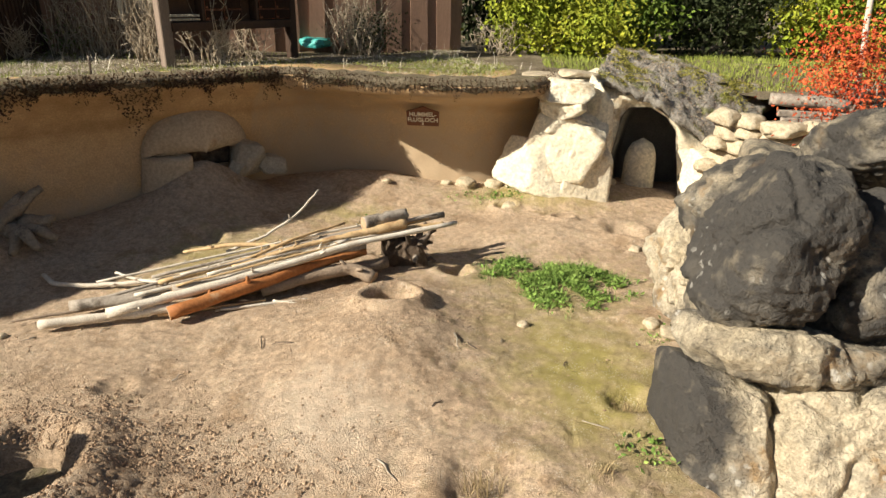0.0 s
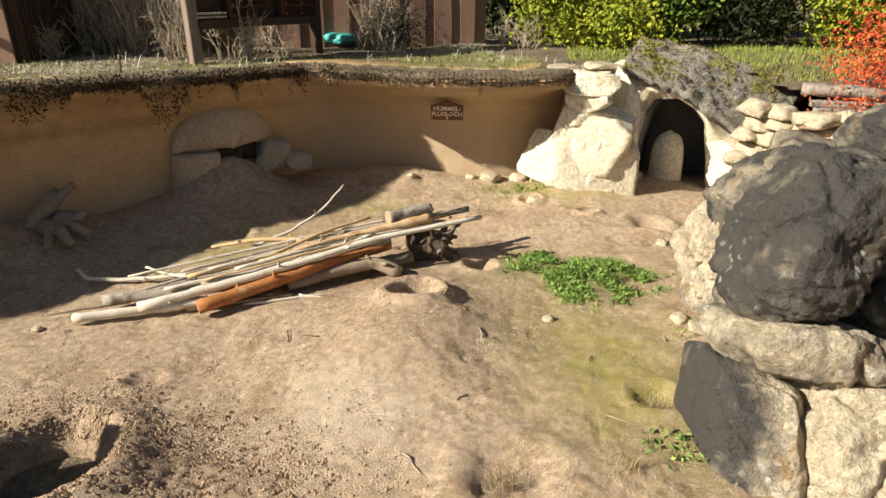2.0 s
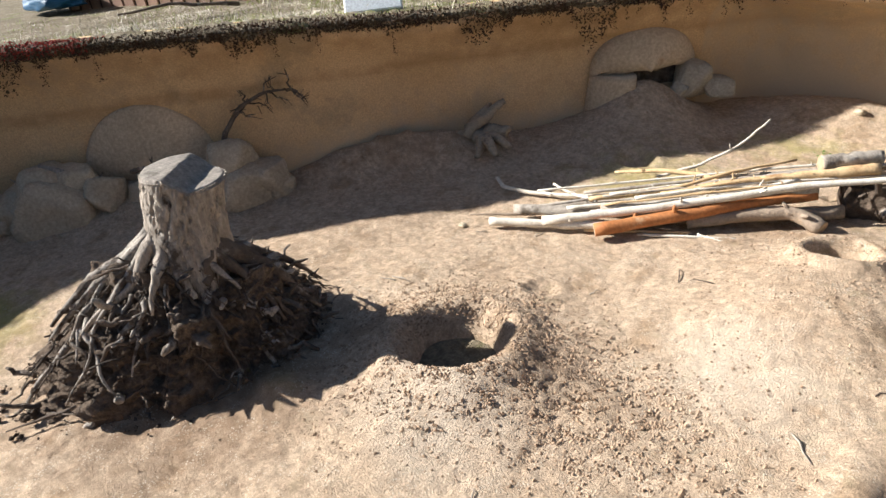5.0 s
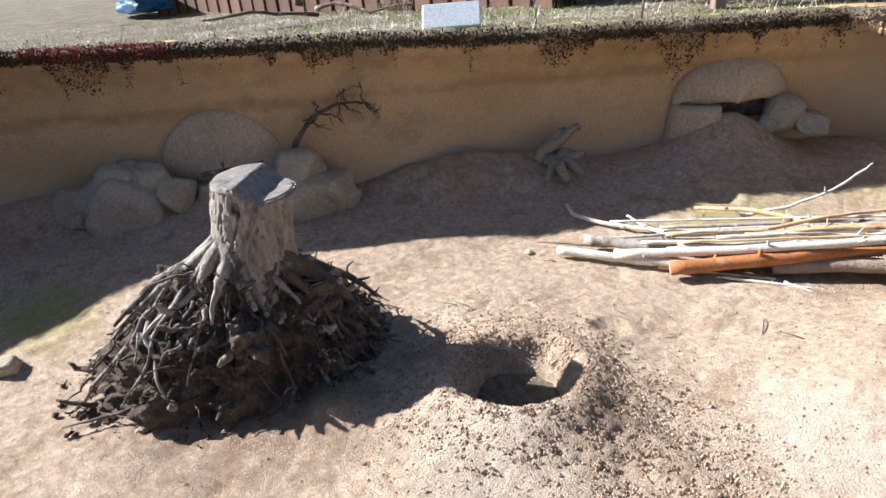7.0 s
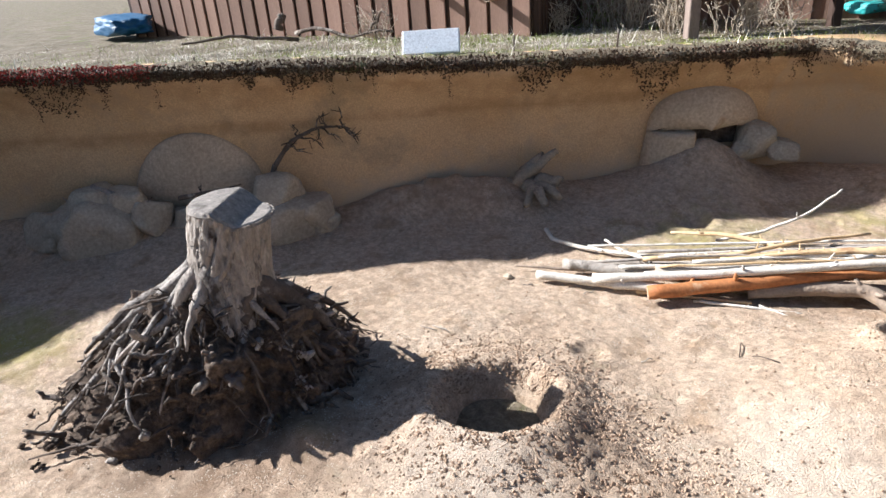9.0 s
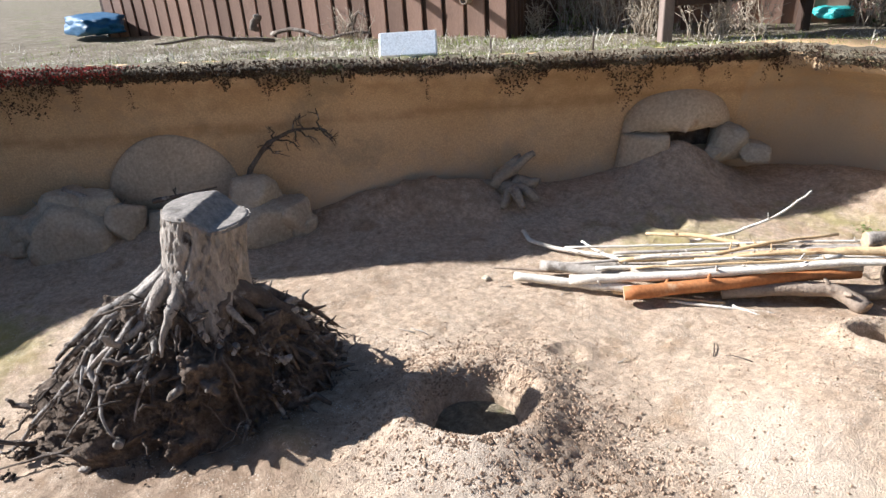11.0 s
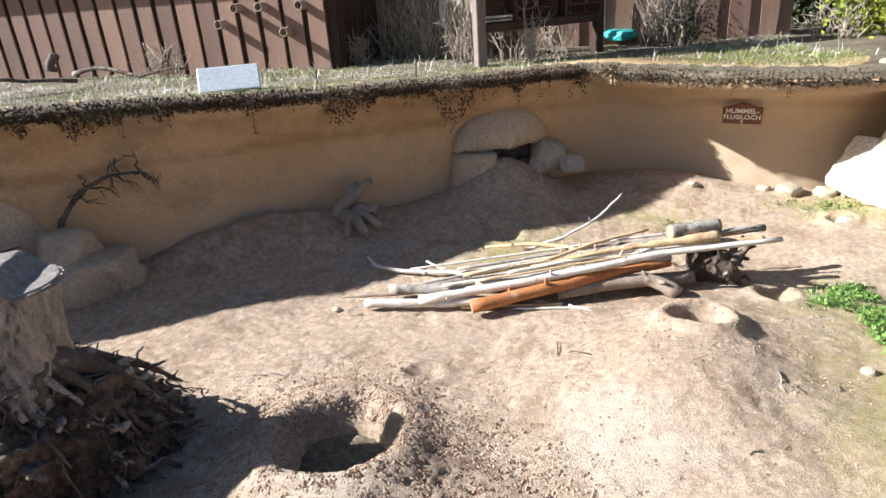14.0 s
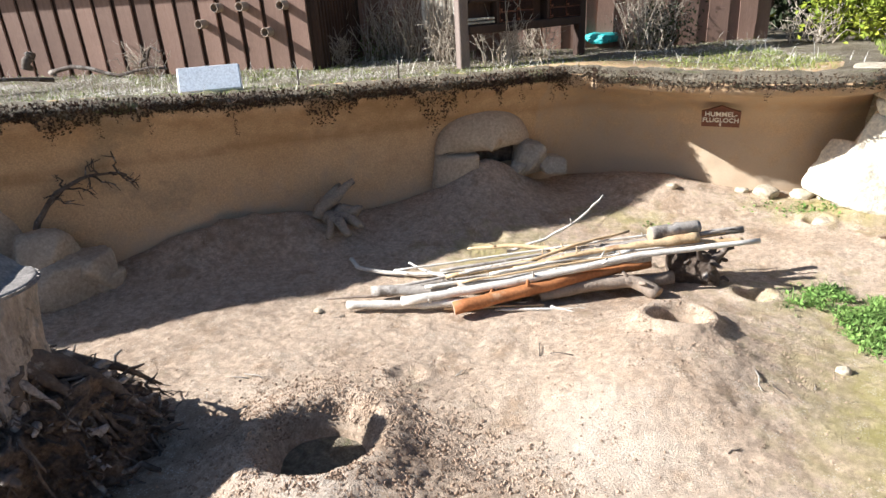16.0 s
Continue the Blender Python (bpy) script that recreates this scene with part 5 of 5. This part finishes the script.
# ---- sign ----
def build_sign():
    m_sign = mat("red_brown_board", (0.15, 0.055, 0.03), (0.20, 0.08, 0.045), 5, 60, 0.6, 0.3, 0.003, stretch=(1, 4, 4))
    m_let = mat("cream_paint", (0.80, 0.74, 0.60), (0.84, 0.78, 0.66), 9, 60, 0.6, 0.1)
    sign = tagged(empty("wooden_sign", (-0.795, 6.13, 0.79)), "red-brown wooden sign with cream lettering on the wall", "sign")
    sign.rotation_euler = (radians(16), 0, radians(2))
    out = [(-0.155, -0.085), (0.155, -0.085), (0.160, 0.06), (0.08, 0.085), (0.0, 0.115), (-0.08, 0.085), (-0.160, 0.06)]
    bm = bmesh.new()
    f = bm.faces.new([bm.verts.new((x, 0, z)) for x, z in out])
    got = bmesh.ops.extrude_face_region(bm, geom=[f])
    bmesh.ops.translate(bm, vec=(0, 0.022, 0), verts=[g for g in got["geom"] if isinstance(g, bmesh.types.BMVert)])
    bmesh.ops.recalc_face_normals(bm, faces=bm.faces)
    part("board", bm, m_sign, sign)
    for text, z, size in (("HUMMEL-", 0.018, 0.062), ("FLUGLOCH", -0.038, 0.058)):
        cu = bpy.data.curves.new("lettering", "FONT")
        cu.body, cu.size, cu.align_x, cu.extrude, cu.offset = text, size, "CENTER", 0.002, 0.0012
        ob = new("lettering", cu)
        ob.parent = sign
        ob.location = (0, -0.004, z)
        ob.rotation_euler.x = radians(90)
        cu.materials.append(m_let)
    bm = box_bm(0.012, 0.004, 0.012, (0, -0.003, -0.052), 0.0)
    bmesh.ops.create_cone(bm, cap_ends=True, segments=3, radius1=0.014, radius2=0.014, depth=0.004, matrix=Matrix.Translation((0, -0.003, -0.066)) @ Matrix.Rotation(radians(90), 4, "X") @ Matrix.Rotation(radians(-30), 4, "Z"))
    part("arrow", bm, m_let, sign)


build_sign()

# ---- plastic tray, tarpaulin ----
m_tray = mat("translucent_plastic", (0.84, 0.87, 0.88), (0.88, 0.9, 0.91), 6, 60, 0.35, 0.1, spec=0.5)
tray = tagged(empty("plastic_tray", (-4.66, 4.0, 1.36)), "translucent pale blue plastic tray lying on its side on the grass", "tray")
tray.rotation_euler = (radians(-38), 0, radians(44))
part("bottom", box_bm(0.5, 0.012, 0.23, (0, -0.055, 0.0), 0.004), m_tray, tray)
for x in (-0.25, 0.25):
    part("side", box_bm(0.012, 0.11, 0.23, (x, 0.0, 0.0), 0.004), m_tray, tray)
for z in (-0.115, 0.115):
    part("side", box_bm(0.5, 0.11, 0.010, (0, 0.0, z), 0.004), m_tray, tray)
for at, s, c, lab in (((-2.47, 8.3, 1.27), (0.22, 0.14, 0.07), (0.05, 0.36, 0.34), "crumpled teal tarpaulin by the fence"), ((-12.6, 3.9, 1.40), (1.2, 0.35, 0.18), (0.012, 0.075, 0.16), "blue tarpaulin beside the shed")):
    o = part("tarpaulin", rock_mesh("tarpaulin", s, 71, 4, 0.3, 6), mat("tarpaulin_sheet", c, tuple(1.3 * v for v in c), 6, 50, 0.5, 0.3), smooth=True)
    o.location = at
    tagged(o, lab, "tarpaulin")

# ---- growing things ----
def stuff(name, V, F, material, label, category, parent=None):
    ob = raw(name, V, F, material, parent, False)
    return tagged(ob, label, category, kind="stuff") if not parent else ob


def blades(spots, height, width, lean, seed, lying=0.0):
    """Thin bent blades at (x, y, z)."""
    rnd = random.Random(seed)
    V, F = [], []
    for x, y, z in spots:
        a = rnd.uniform(0, 2 * math.pi)
        h = height * rnd.uniform(0.4, 1.25)
        l = lean * rnd.uniform(0.3, 1.3) * h
        if rnd.random() < lying:
            l, h = h, h * rnd.uniform(0.02, 0.25)
        w = width * rnd.uniform(0.6, 1.3)
        dx, dy = math.cos(a), math.sin(a)
        o = len(V)
        V += [(x - dy * w, y + dx * w, z - 0.01), (x + dy * w, y - dx * w, z - 0.01), (x + dx * l * 0.4 + dy * w * 0.8, y + dy * l * 0.4 - dx * w * 0.8, z + h * 0.6),
              (x + dx * l * 0.4 - dy * w * 0.8, y + dy * l * 0.4 + dx * w * 0.8, z + h * 0.6), (x + dx * l, y + dy * l, z + h)]
        F += [(o, o + 1, o + 2, o + 3), (o + 3, o + 2, o + 4)]
    return V, F


rnd = random.Random(33)


def terrace_spots(n, lo, hi, i0=0, i1=419, power=1.6, gate=None):
    out = []
    while len(out) < n:
        i = rnd.randint(i0, i1)
        back = lo + (hi - lo) * rnd.random() ** power
        p = WPATH[i] - WNRM[i] * back
        x, y = p.x + rnd.uniform(-0.05, 0.05), p.y + rnd.uniform(-0.05, 0.05)
        if gate and gate(x, y) < rnd.random():
            continue
        out.append((x, y, terrace_z(x, y)))
    return out


M_STRAW = leaf_mat("straw", (0.56, 0.49, 0.38), (0.78, 0.73, 0.63), 6.0, 0.5)
M_GRASS = leaf_mat("short_grass", (0.20, 0.26, 0.05), (0.31, 0.34, 0.08))
M_SEDUM = leaf_mat("brown_stonecrop", (0.060, 0.030, 0.020), (0.10, 0.065, 0.030))
M_SEDUM_RED = leaf_mat("red_stonecrop", (0.30, 0.025, 0.02), (0.38, 0.06, 0.04))
patch = lambda x, y: 0.15 + 1.1 * max(0, fbm(x * 0.8, y * 0.8, 12.0) + 0.15)
stuff("straw_litter", *blades(terrace_spots(26000, -0.1, 3.6, gate=lambda x, y: 0.25 + 1.2 * max(0, fbm(x * 1.3, y * 1.3, 40.0) + 0.1)), 0.13, 0.0026, 0.9, 1, 0.975), M_STRAW, "pale dry straw and stalks littering the terrace", "straw")
stuff("grass", *blades(terrace_spots(12000, 0.0, 3.2, gate=patch), 0.042, 0.0022, 0.7, 2, 0.2), M_GRASS, "short green grass in patches on the terrace", "grass")
stuff("grass", *blades(terrace_spots(7000, -0.02, 0.7, 170, 419), 0.036, 0.0022, 0.7, 3, 0.2), M_GRASS, "short green grass along the wall's edge", "grass")
stuff("moss", *leaves(terrace_spots(5000, 0.02, 0.9, 300, 419, 1.0), 0.018, 4), M_MOSS, "yellow-green moss cushions on the terrace edge", "moss")


stuff("straw_litter", *blades(terrace_spots(9000, 1.4, 5.5, 60, 330, 1.0, gate=lambda x, y: 0.2 + 1.2 * max(0, fbm(x * 1.1, y * 1.1, 44.0) + 0.1)), 0.15, 0.0032, 0.9, 21, 0.97), M_STRAW, "pale dry straw on the far part of the terrace", "straw")
stuff("grass", *blades(terrace_spots(4000, 1.4, 5.5, 60, 330, 1.0, gate=patch), 0.055, 0.003, 0.6, 22), M_GRASS, "short green grass on the far part of the terrace", "grass")
bank = [(x, y, terrace_z(x, y)) for x, y in ((rnd.uniform(0.4, 5.0), rnd.uniform(7.2, 9.0)) for _ in range(9000)) if rim(x, y)[0] < -0.1]
stuff("grass", *blades(bank, 0.06, 0.004, 0.5, 11), M_GRASS, "mossy green grass on the bank behind the cave", "grass")


def lip_spots(n, i0, i1, hang, deep):
    out = []
    for _ in range(n):
        i = rnd.randint(i0, i1)
        p, nn = WPATH[i], WNRM[i]
        cove = lip_out(i)
        h = max(0.0, fbm(i * 0.07, 3.0, 1.0)) ** 1.2 * hang
        u = rnd.random() ** 1.5
        fwd = cove + 0.02 + rnd.uniform(-0.14, 0.045)
        z = p.z + 0.06 + rnd.uniform(-0.03, 0.035)
        if rnd.random() < 0.55:
            z = p.z + 0.05 - u * (0.06 + h)
            fwd = cove + rnd.uniform(0.0, 0.05)
        q = p + nn * fwd
        out.append((q.x, q.y, z))
    return out


stuff("stonecrop", *leaves(lip_spots(30000, 0, 330, 0.50, 0.2), 0.025, 5), M_SEDUM, "brown stonecrop hanging over the wall's edge", "stonecrop")
stuff("stonecrop", *leaves(lip_spots(7000, 325, 419, 0.16, 0.1), 0.018, 6), M_SEDUM, "brown stonecrop along the wall's edge", "stonecrop")
red = [(x, y, z + 0.02) for x, y, z in lip_spots(2600, 138, 172, 0.03, 0.0)] + [(x, y, z + 0.03) for x, y, z in terrace_spots(1800, -0.15, 0.1, 140, 172)]
stuff("stonecrop", *leaves(red, 0.020, 7), M_SEDUM_RED, "bright red stonecrop on the wall's edge", "stonecrop")
# hanging strands, each a string of small leaves
for k in range(46):
    i = rnd.randint(100, 415)
    p, nn = WPATH[i], WNRM[i]
    cove = lip_out(i)
    ln = rnd.uniform(0.05, 0.26) * (1 if i < 330 else 0.5)
    base = p + nn * (cove + 0.03) + Vector((0, 0, 0.03))
    sp = []
    for q in range(int(ln * 260)):
        t = rnd.random()
        sp.append(base + Vector((rnd.gauss(0, 0.014 * (1 - 0.4 * t)), rnd.gauss(0, 0.014), -ln * t)))
    ob = raw("stonecrop_strand", *leaves(sp, 0.016, 100 + k), M_SEDUM, None, False)
    tagged(ob, "brown stonecrop strand hanging from the wall's edge", "stonecrop", "stonecrop strands", kind="stuff")
# soil edge under the plants
V, F = [], []
for i in range(0, 420):
    p, nn = WPATH[i], WNRM[i]
    cove = lip_out(i)
    for k, (b, z) in enumerate(((0.0, -0.01), (0.025, 0.02), (0.015, 0.06), (-0.08, 0.075), (-0.55, 0.06))):
        V.append(p + nn * (cove + b + 0.02 * fbm(i * 0.2, k, 2.0)) + Vector((0, 0, z + 0.02 * fbm(i * 0.3, k * 0.7, 5.0))))
for i in range(419):
    for k in range(4):
        a = i * 5 + k
        F.append((a, a + 1, a + 6, a + 5))
tagged(raw("trim_turf_edge", V, F, M_TURF), "dark turf edge along the top of the wall", "turf", kind="structure")


def shrub(name, at, size, n, leaf, material, label, seed, core=True, stems=9, density=2.2):
    """Stems and a ragged crown of leaves gathered in clumps."""
    r = random.Random(seed)
    ob = tagged(empty(name, at), label, "shrub")
    st = [tube(bend((r.uniform(-0.1, 0.1), r.uniform(-0.1, 0.1), -0.05), (r.uniform(-0.8, 0.8) * size[0], r.uniform(-0.7, 0.7) * size[1], r.uniform(0.6, 1.5) * size[2]), 6, 0, 0.15, seed + k), [0.025, 0.022, 0.018, 0.014, 0.010, 0.007, 0.004], 6) for k in range(stems)]
    tagged(raw("stem_cluster", *join(*st), M_BARK, ob), kind="stuff")
    clumps = []
    for _ in range(int(60 * density)):
        v = Vector((r.gauss(0, 1), r.gauss(0, 1), r.gauss(0, 1))).normalized() * r.random() ** 0.35
        clumps.append((Vector((v.x * size[0], v.y * size[1], size[2] * (1 + v.z))), r.uniform(0.08, 0.2)))
    sp = []
    for _ in range(n):
        c, rad = r.choice(clumps)
        sp.append(c + Vector((r.gauss(0, rad), r.gauss(0, rad), r.gauss(0, rad))))
    tagged(raw("crown", *leaves(sp, leaf, seed), material, ob, False), kind="stuff")
    return ob


M_YELLOWLEAF = leaf_mat("yellow_green_leaf", (0.17, 0.25, 0.022), (0.38, 0.36, 0.04), 1.5)
M_GREENLEAF = leaf_mat("green_leaf", (0.06, 0.13, 0.017), (0.16, 0.22, 0.032), 1.5)
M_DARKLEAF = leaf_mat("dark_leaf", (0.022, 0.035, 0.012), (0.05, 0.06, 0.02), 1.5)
M_REDLEAF = leaf_mat("red_leaf", (0.50, 0.05, 0.025), (0.60, 0.16, 0.05), 3)
shrub("yellow_shrub", (0.45, 8.9, 1.2), (0.65, 0.45, 0.5), 5200, 0.075, M_YELLOWLEAF, "yellow-green leafy shrub at the end of the fence", 1)
shrub("green_shrub", (1.35, 9.1, 1.15), (0.75, 0.5, 0.6), 5600, 0.08, M_GREENLEAF, "green leafy shrub behind the cave", 2)
shrub("yellow_shrub", (1.1, 8.5, 1.1), (0.45, 0.35, 0.35), 2600, 0.065, M_YELLOWLEAF, "low yellow-green shrub behind the cave", 3)
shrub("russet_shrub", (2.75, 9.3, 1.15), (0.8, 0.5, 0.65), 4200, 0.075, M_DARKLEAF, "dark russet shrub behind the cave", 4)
shrub("green_shrub", (4.2, 9.2, 1.1), (0.9, 0.6, 0.6), 5000, 0.08, M_YELLOWLEAF, "green and yellow shrub behind the stone bank", 5)
shrub("green_shrub", (5.6, 8.6, 1.1), (0.9, 0.6, 0.7), 4200, 0.08, M_GREENLEAF, "green leafy shrub behind the stone bank", 6)
# dark trees; their leaf colour also fills in the shadowed gap by the fence
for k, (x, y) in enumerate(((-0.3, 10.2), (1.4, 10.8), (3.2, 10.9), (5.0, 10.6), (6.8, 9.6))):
    shrub("shade_conifer", (x, y, 1.0), (1.1, 0.6, 1.6), 6500, 0.14, M_DARKLEAF, "dark evergreen behind the shrubs, the shade there put into its leaf colour", 20 + k, density=3.5)
shrub("red_shrub", (3.25, 6.5, 0.75), (0.42, 0.35, 0.5), 3600, 0.04, M_REDLEAF, "red-leaved shrub with pale stems on the stone bank", 7)
shrub("red_shrub", (2.95, 6.0, 0.72), (0.36, 0.2, 0.14), 1500, 0.035, M_REDLEAF, "low red-leaved shrub trailing over the stones", 8, stems=5)
tagged(raw("birch_stem", *tube(bend((3.45, 6.75, 0.9), (3.3, 6.75, 2.6), 6, 0, 0.05, 2), [0.028] * 7, 8), M_WHITE), "thin white stem standing in the red shrub", "stem")
shrub("evergreen_shrub", (-1.75, 8.15, 1.2), (0.30, 0.2, 0.18), 1500, 0.035, M_DARKLEAF, "small dark evergreen shrub by the fence", 9, stems=14)
shrub("low_evergreen", (-5.0, 7.2, 1.2), (0.25, 0.1, 0.05), 700, 0.03, M_GREENLEAF, "low green creeping plant by the fence", 10, stems=2)


def dry_shrub(at, n, h, spread, seed, label):
    r = random.Random(seed)
    ps = []
    for k in range(n):
        a = r.uniform(0, 6.28)
        e = Vector((math.cos(a) * spread * r.random(), math.sin(a) * spread * r.random() * 0.6, h * r.uniform(0.4, 1.1)))
        b = Vector((r.uniform(-1, 1) * spread * 0.6, r.uniform(-1, 1) * spread * 0.3, -0.03))
        ps.append(tube(bend(b, b + e, 5, 0, 0.12, seed + k), [0.006, 0.006, 0.005, 0.004, 0.003, 0.002], 5))
        for _ in range(3):
            s = b + e * r.uniform(0.3, 0.95)
            ps.append(tube([s, s + Vector((r.uniform(-0.15, 0.15), r.uniform(-0.1, 0.1), r.uniform(-0.05, 0.15)))], [0.003, 0.0015], 4))
    ob = raw("dry_shrub", *join(*ps), M_STEM, None)
    ob.location = at
    tagged(ob, label, "shrub", "dry shrubs", "stuff")


M_STEM = mat("dry_stem", (0.36, 0.29, 0.21), (0.50, 0.43, 0.34), 9, 60, 0.9, 0.2, island=0.4)
for at, n, h, sp, sd in (((-4.9, 7.15, 1.2), 60, 0.8, 0.5, 1), ((-4.3, 7.0, 1.2), 55, 0.9, 0.45, 2), ((-3.75, 6.6, 1.2), 35, 0.7, 0.3, 3), ((-5.25, 6.55, 1.2), 30, 0.35, 0.25, 4), ((-3.1, 6.6, 1.2), 30, 0.7, 0.3, 5),
                        ((-1.9, 8.1, 1.2), 80, 0.85, 0.45, 6), ((-2.9, 7.1, 1.2), 26, 0.4, 0.3, 7), ((-0.2, 8.6, 1.2), 30, 0.4, 0.4, 8), ((-7.2, 5.35, 1.22), 26, 0.35, 0.35, 9)):
    dry_shrub(at, n, h, sp, sd, "bare dry stems and brambles on the terrace")
for k, (a, b, r0) in enumerate((((-8.6, 4.95, 1.25), (-6.9, 5.35, 1.25), 0.03), ((-7.6, 4.4, 1.26), (-8.3, 3.2, 1.35), 0.025), ((-8.9, 4.85, 1.3), (-8.85, 4.9, 1.5), 0.07), ((-7.3, 5.3, 1.28), (-6.9, 5.35, 1.5), 0.02))):
    tagged(raw("dead_branch", *tube(bend(a, b, 8, 0.03, 0.12, k), [r0 * (1 - 0.06 * q) for q in range(9)], 7, wob=0.5, seed=k), M_ROOT), "dark dead branch lying on the straw by the shed", "branch")
for x, y in ((-3.62, 5.35), (-4.35, 4.75), (-6.55, 2.6)):
    tagged(raw("stake", *tube([(x, y, 1.15), (x + 0.01, y, 1.36)], [0.010, 0.009], 6), M_ROOT), "short dark stake in the turf", "stake", "stakes")

# ---- fodder, pebbles, clods, weeds ----
sp = []
while len(sp) < 5200:
    a, q = rnd.uniform(0, 6.283), rnd.random() ** 0.6 + abs(rnd.gauss(0, 0.10))
    x, y = 0.48 + 0.54 * q * math.cos(a), 4.27 + 0.40 * q * math.sin(a) * (1 + 0.25 * math.sin(3 * a))
    if fbm(x * 4.5, y * 4.5, 17.0) < -0.05 - 0.5 * (1 - q) + 0.25 * rnd.random():
        continue
    sp.append((x, y, ground_z(x, y) + 0.005 + 0.06 * max(0, 1 - q) * rnd.random() + 0.01))
M_STEMGRASS = leaf_mat("dry_tuft_blade", (0.20, 0.14, 0.07), (0.36, 0.28, 0.15))
M_FODDER = leaf_mat("fresh_fodder", (0.10, 0.19, 0.035), (0.25, 0.36, 0.09), 8)
stuff("fodder_heap", *join(leaves(sp[:2600], 0.034, 8, 0.5), blades(sp[2600:], 0.075, 0.0024, 1.3, 9, 0.88)), M_FODDER, "fresh green cut fodder spread on the sand", "fodder")
for cx, cy, n in ((0.75, 2.42, 90), (-0.05, 5.95, 200), (0.35, 6.1, 160), (1.05, 3.5, 60), (-1.1, 5.3, 60)):
    sp = []
    for _ in range(n):
        x, y = cx + rnd.gauss(0, 0.07 if n < 100 else 0.2), cy + rnd.gauss(0, 0.06)
        sp.append((x, y, ground_z(x, y) + 0.01))
    tagged(raw("weed", *leaves(sp, 0.03, n), M_FODDER, None, False), "small green weeds growing in the sand", "weeds", "weeds", "stuff")
for k, (x, y, s) in enumerate(((0.19, 3.52, 0.032), (1.15, 5.0, 0.045), (1.11, 6.5, 0.07), (-1.12, 5.95, 0.04), (-1.68, 3.52, 0.03), (-5.88, 1.13, 0.06), (-5.69, 1.5, 0.06), (-4.22, 0.01, 0.08), (1.08, 3.5, 0.06),
                               (-0.35, 6.2, 0.09), (-0.05, 6.22, 0.08), (0.12, 6.2, 0.07), (-0.55, 6.22, 0.05), (0.1, 5.75, 0.08), (0.2, 6.0, 0.05), (1.0, 3.62, 0.05), (-2.9, 3.0, 0.03))):
    stone("pebble", (x, y, ground_z(x, y) + s * 0.3), (s * 1.2, s, s * 0.6), 300 + k, M_ROCK, "small pale stone lying on the sand", "pebbles", k, 3)
for cx, cy, n, h in ((0.0, 2.08, 90, 0.11), (0.72, 2.74, 60, 0.07), (0.52, 2.22, 40, 0.05)):
    sp = []
    for _ in range(n):
        x, y = cx + rnd.gauss(0, 0.045), cy + rnd.gauss(0, 0.035)
        sp.append((x, y, ground_z(x, y)))
    tagged(raw("dry_tuft", *blades(sp, h, 0.0018, 0.9, n), M_STEMGRASS, None, False), "tuft of dry brown grass growing in the sand", "grass", "dry tufts", "stuff")
# crumbs of earth thrown out of the burrows
V, F = [], []
OCT = [(1, 0, 0), (-1, 0, 0), (0, 1, 0), (0, -1, 0), (0, 0, 1), (0, 0, -1)]
OCF = [(0, 2, 4), (2, 1, 4), (1, 3, 4), (3, 0, 4), (2, 0, 5), (1, 2, 5), (3, 1, 5), (0, 3, 5)]
for k in range(46000):
    z = rnd.random()
    if z < 0.36:
        a, q = rnd.uniform(0, 6.283), 0.25 + abs(rnd.gauss(0, 0.26))
        x, y, s = -1.97 + q * math.cos(a), 1.86 + q * math.sin(a), 0.003 + 0.008 * rnd.random() ** 4
    elif z < 0.56:
        x, y, s = rnd.gauss(-1.25, 0.34), rnd.gauss(1.88, 0.20), 0.003 + 0.009 * rnd.random() ** 4
    elif z < 0.68:
        a, q = rnd.uniform(0, 6.283), 0.15 + abs(rnd.gauss(0, 0.4))
        x, y, s = -0.62 + q * math.cos(a), 3.35 + q * math.sin(a), 0.002 + 0.007 * rnd.random() ** 5
    else:
        x, y, s = rnd.uniform(-5.5, 1.2), rnd.uniform(0.3, 5.8), 0.0025 + 0.008 * rnd.random() ** 6
        if wall_dist(x, y)[0] < 0.05 or fbm(x * 1.6, y * 1.6, 30.0) < rnd.uniform(-0.4, 0.3):
            continue
    g = ground_z(x, y)
    o = len(V)
    for vx, vy, vz in OCT:
        j = rnd.uniform(0.6, 1.3)
        V.append((x + vx * s * j, y + vy * s * j, g + 0.3 * s + vz * s * j * 0.8))
    F += [tuple(o + i for i in f) for f in OCF]
M_CRUMB = mat("earth_crumb", (0.27, 0.18, 0.115), (0.44, 0.32, 0.22), 3, 60, 1.0, 0.0, island=0.35)
stuff("earth_crumbs", V, F, M_CRUMB, "loose crumbs of sandy earth on the ground", "earth")
# twigs and chips on the sand
for k in range(26):
    x, y = rnd.uniform(-3.2, 1.0), rnd.uniform(0.4, 3.3)
    a, ln = rnd.uniform(0, 6.28), rnd.uniform(0.05, 0.16)
    p, q = (x, y, ground_z(x, y) + 0.006), (x + ln * math.cos(a), y + ln * math.sin(a), ground_z(x + ln * math.cos(a), y + ln * math.sin(a)) + 0.008)
    tagged(raw("twig", *tube(bend(p, q, 3, 0.004, 0.02, k), [0.004, 0.004, 0.003, 0.002], 5), M_ROOT if k % 2 else M_GREYW), "small dry twig lying on the sand", "twig", "twigs")
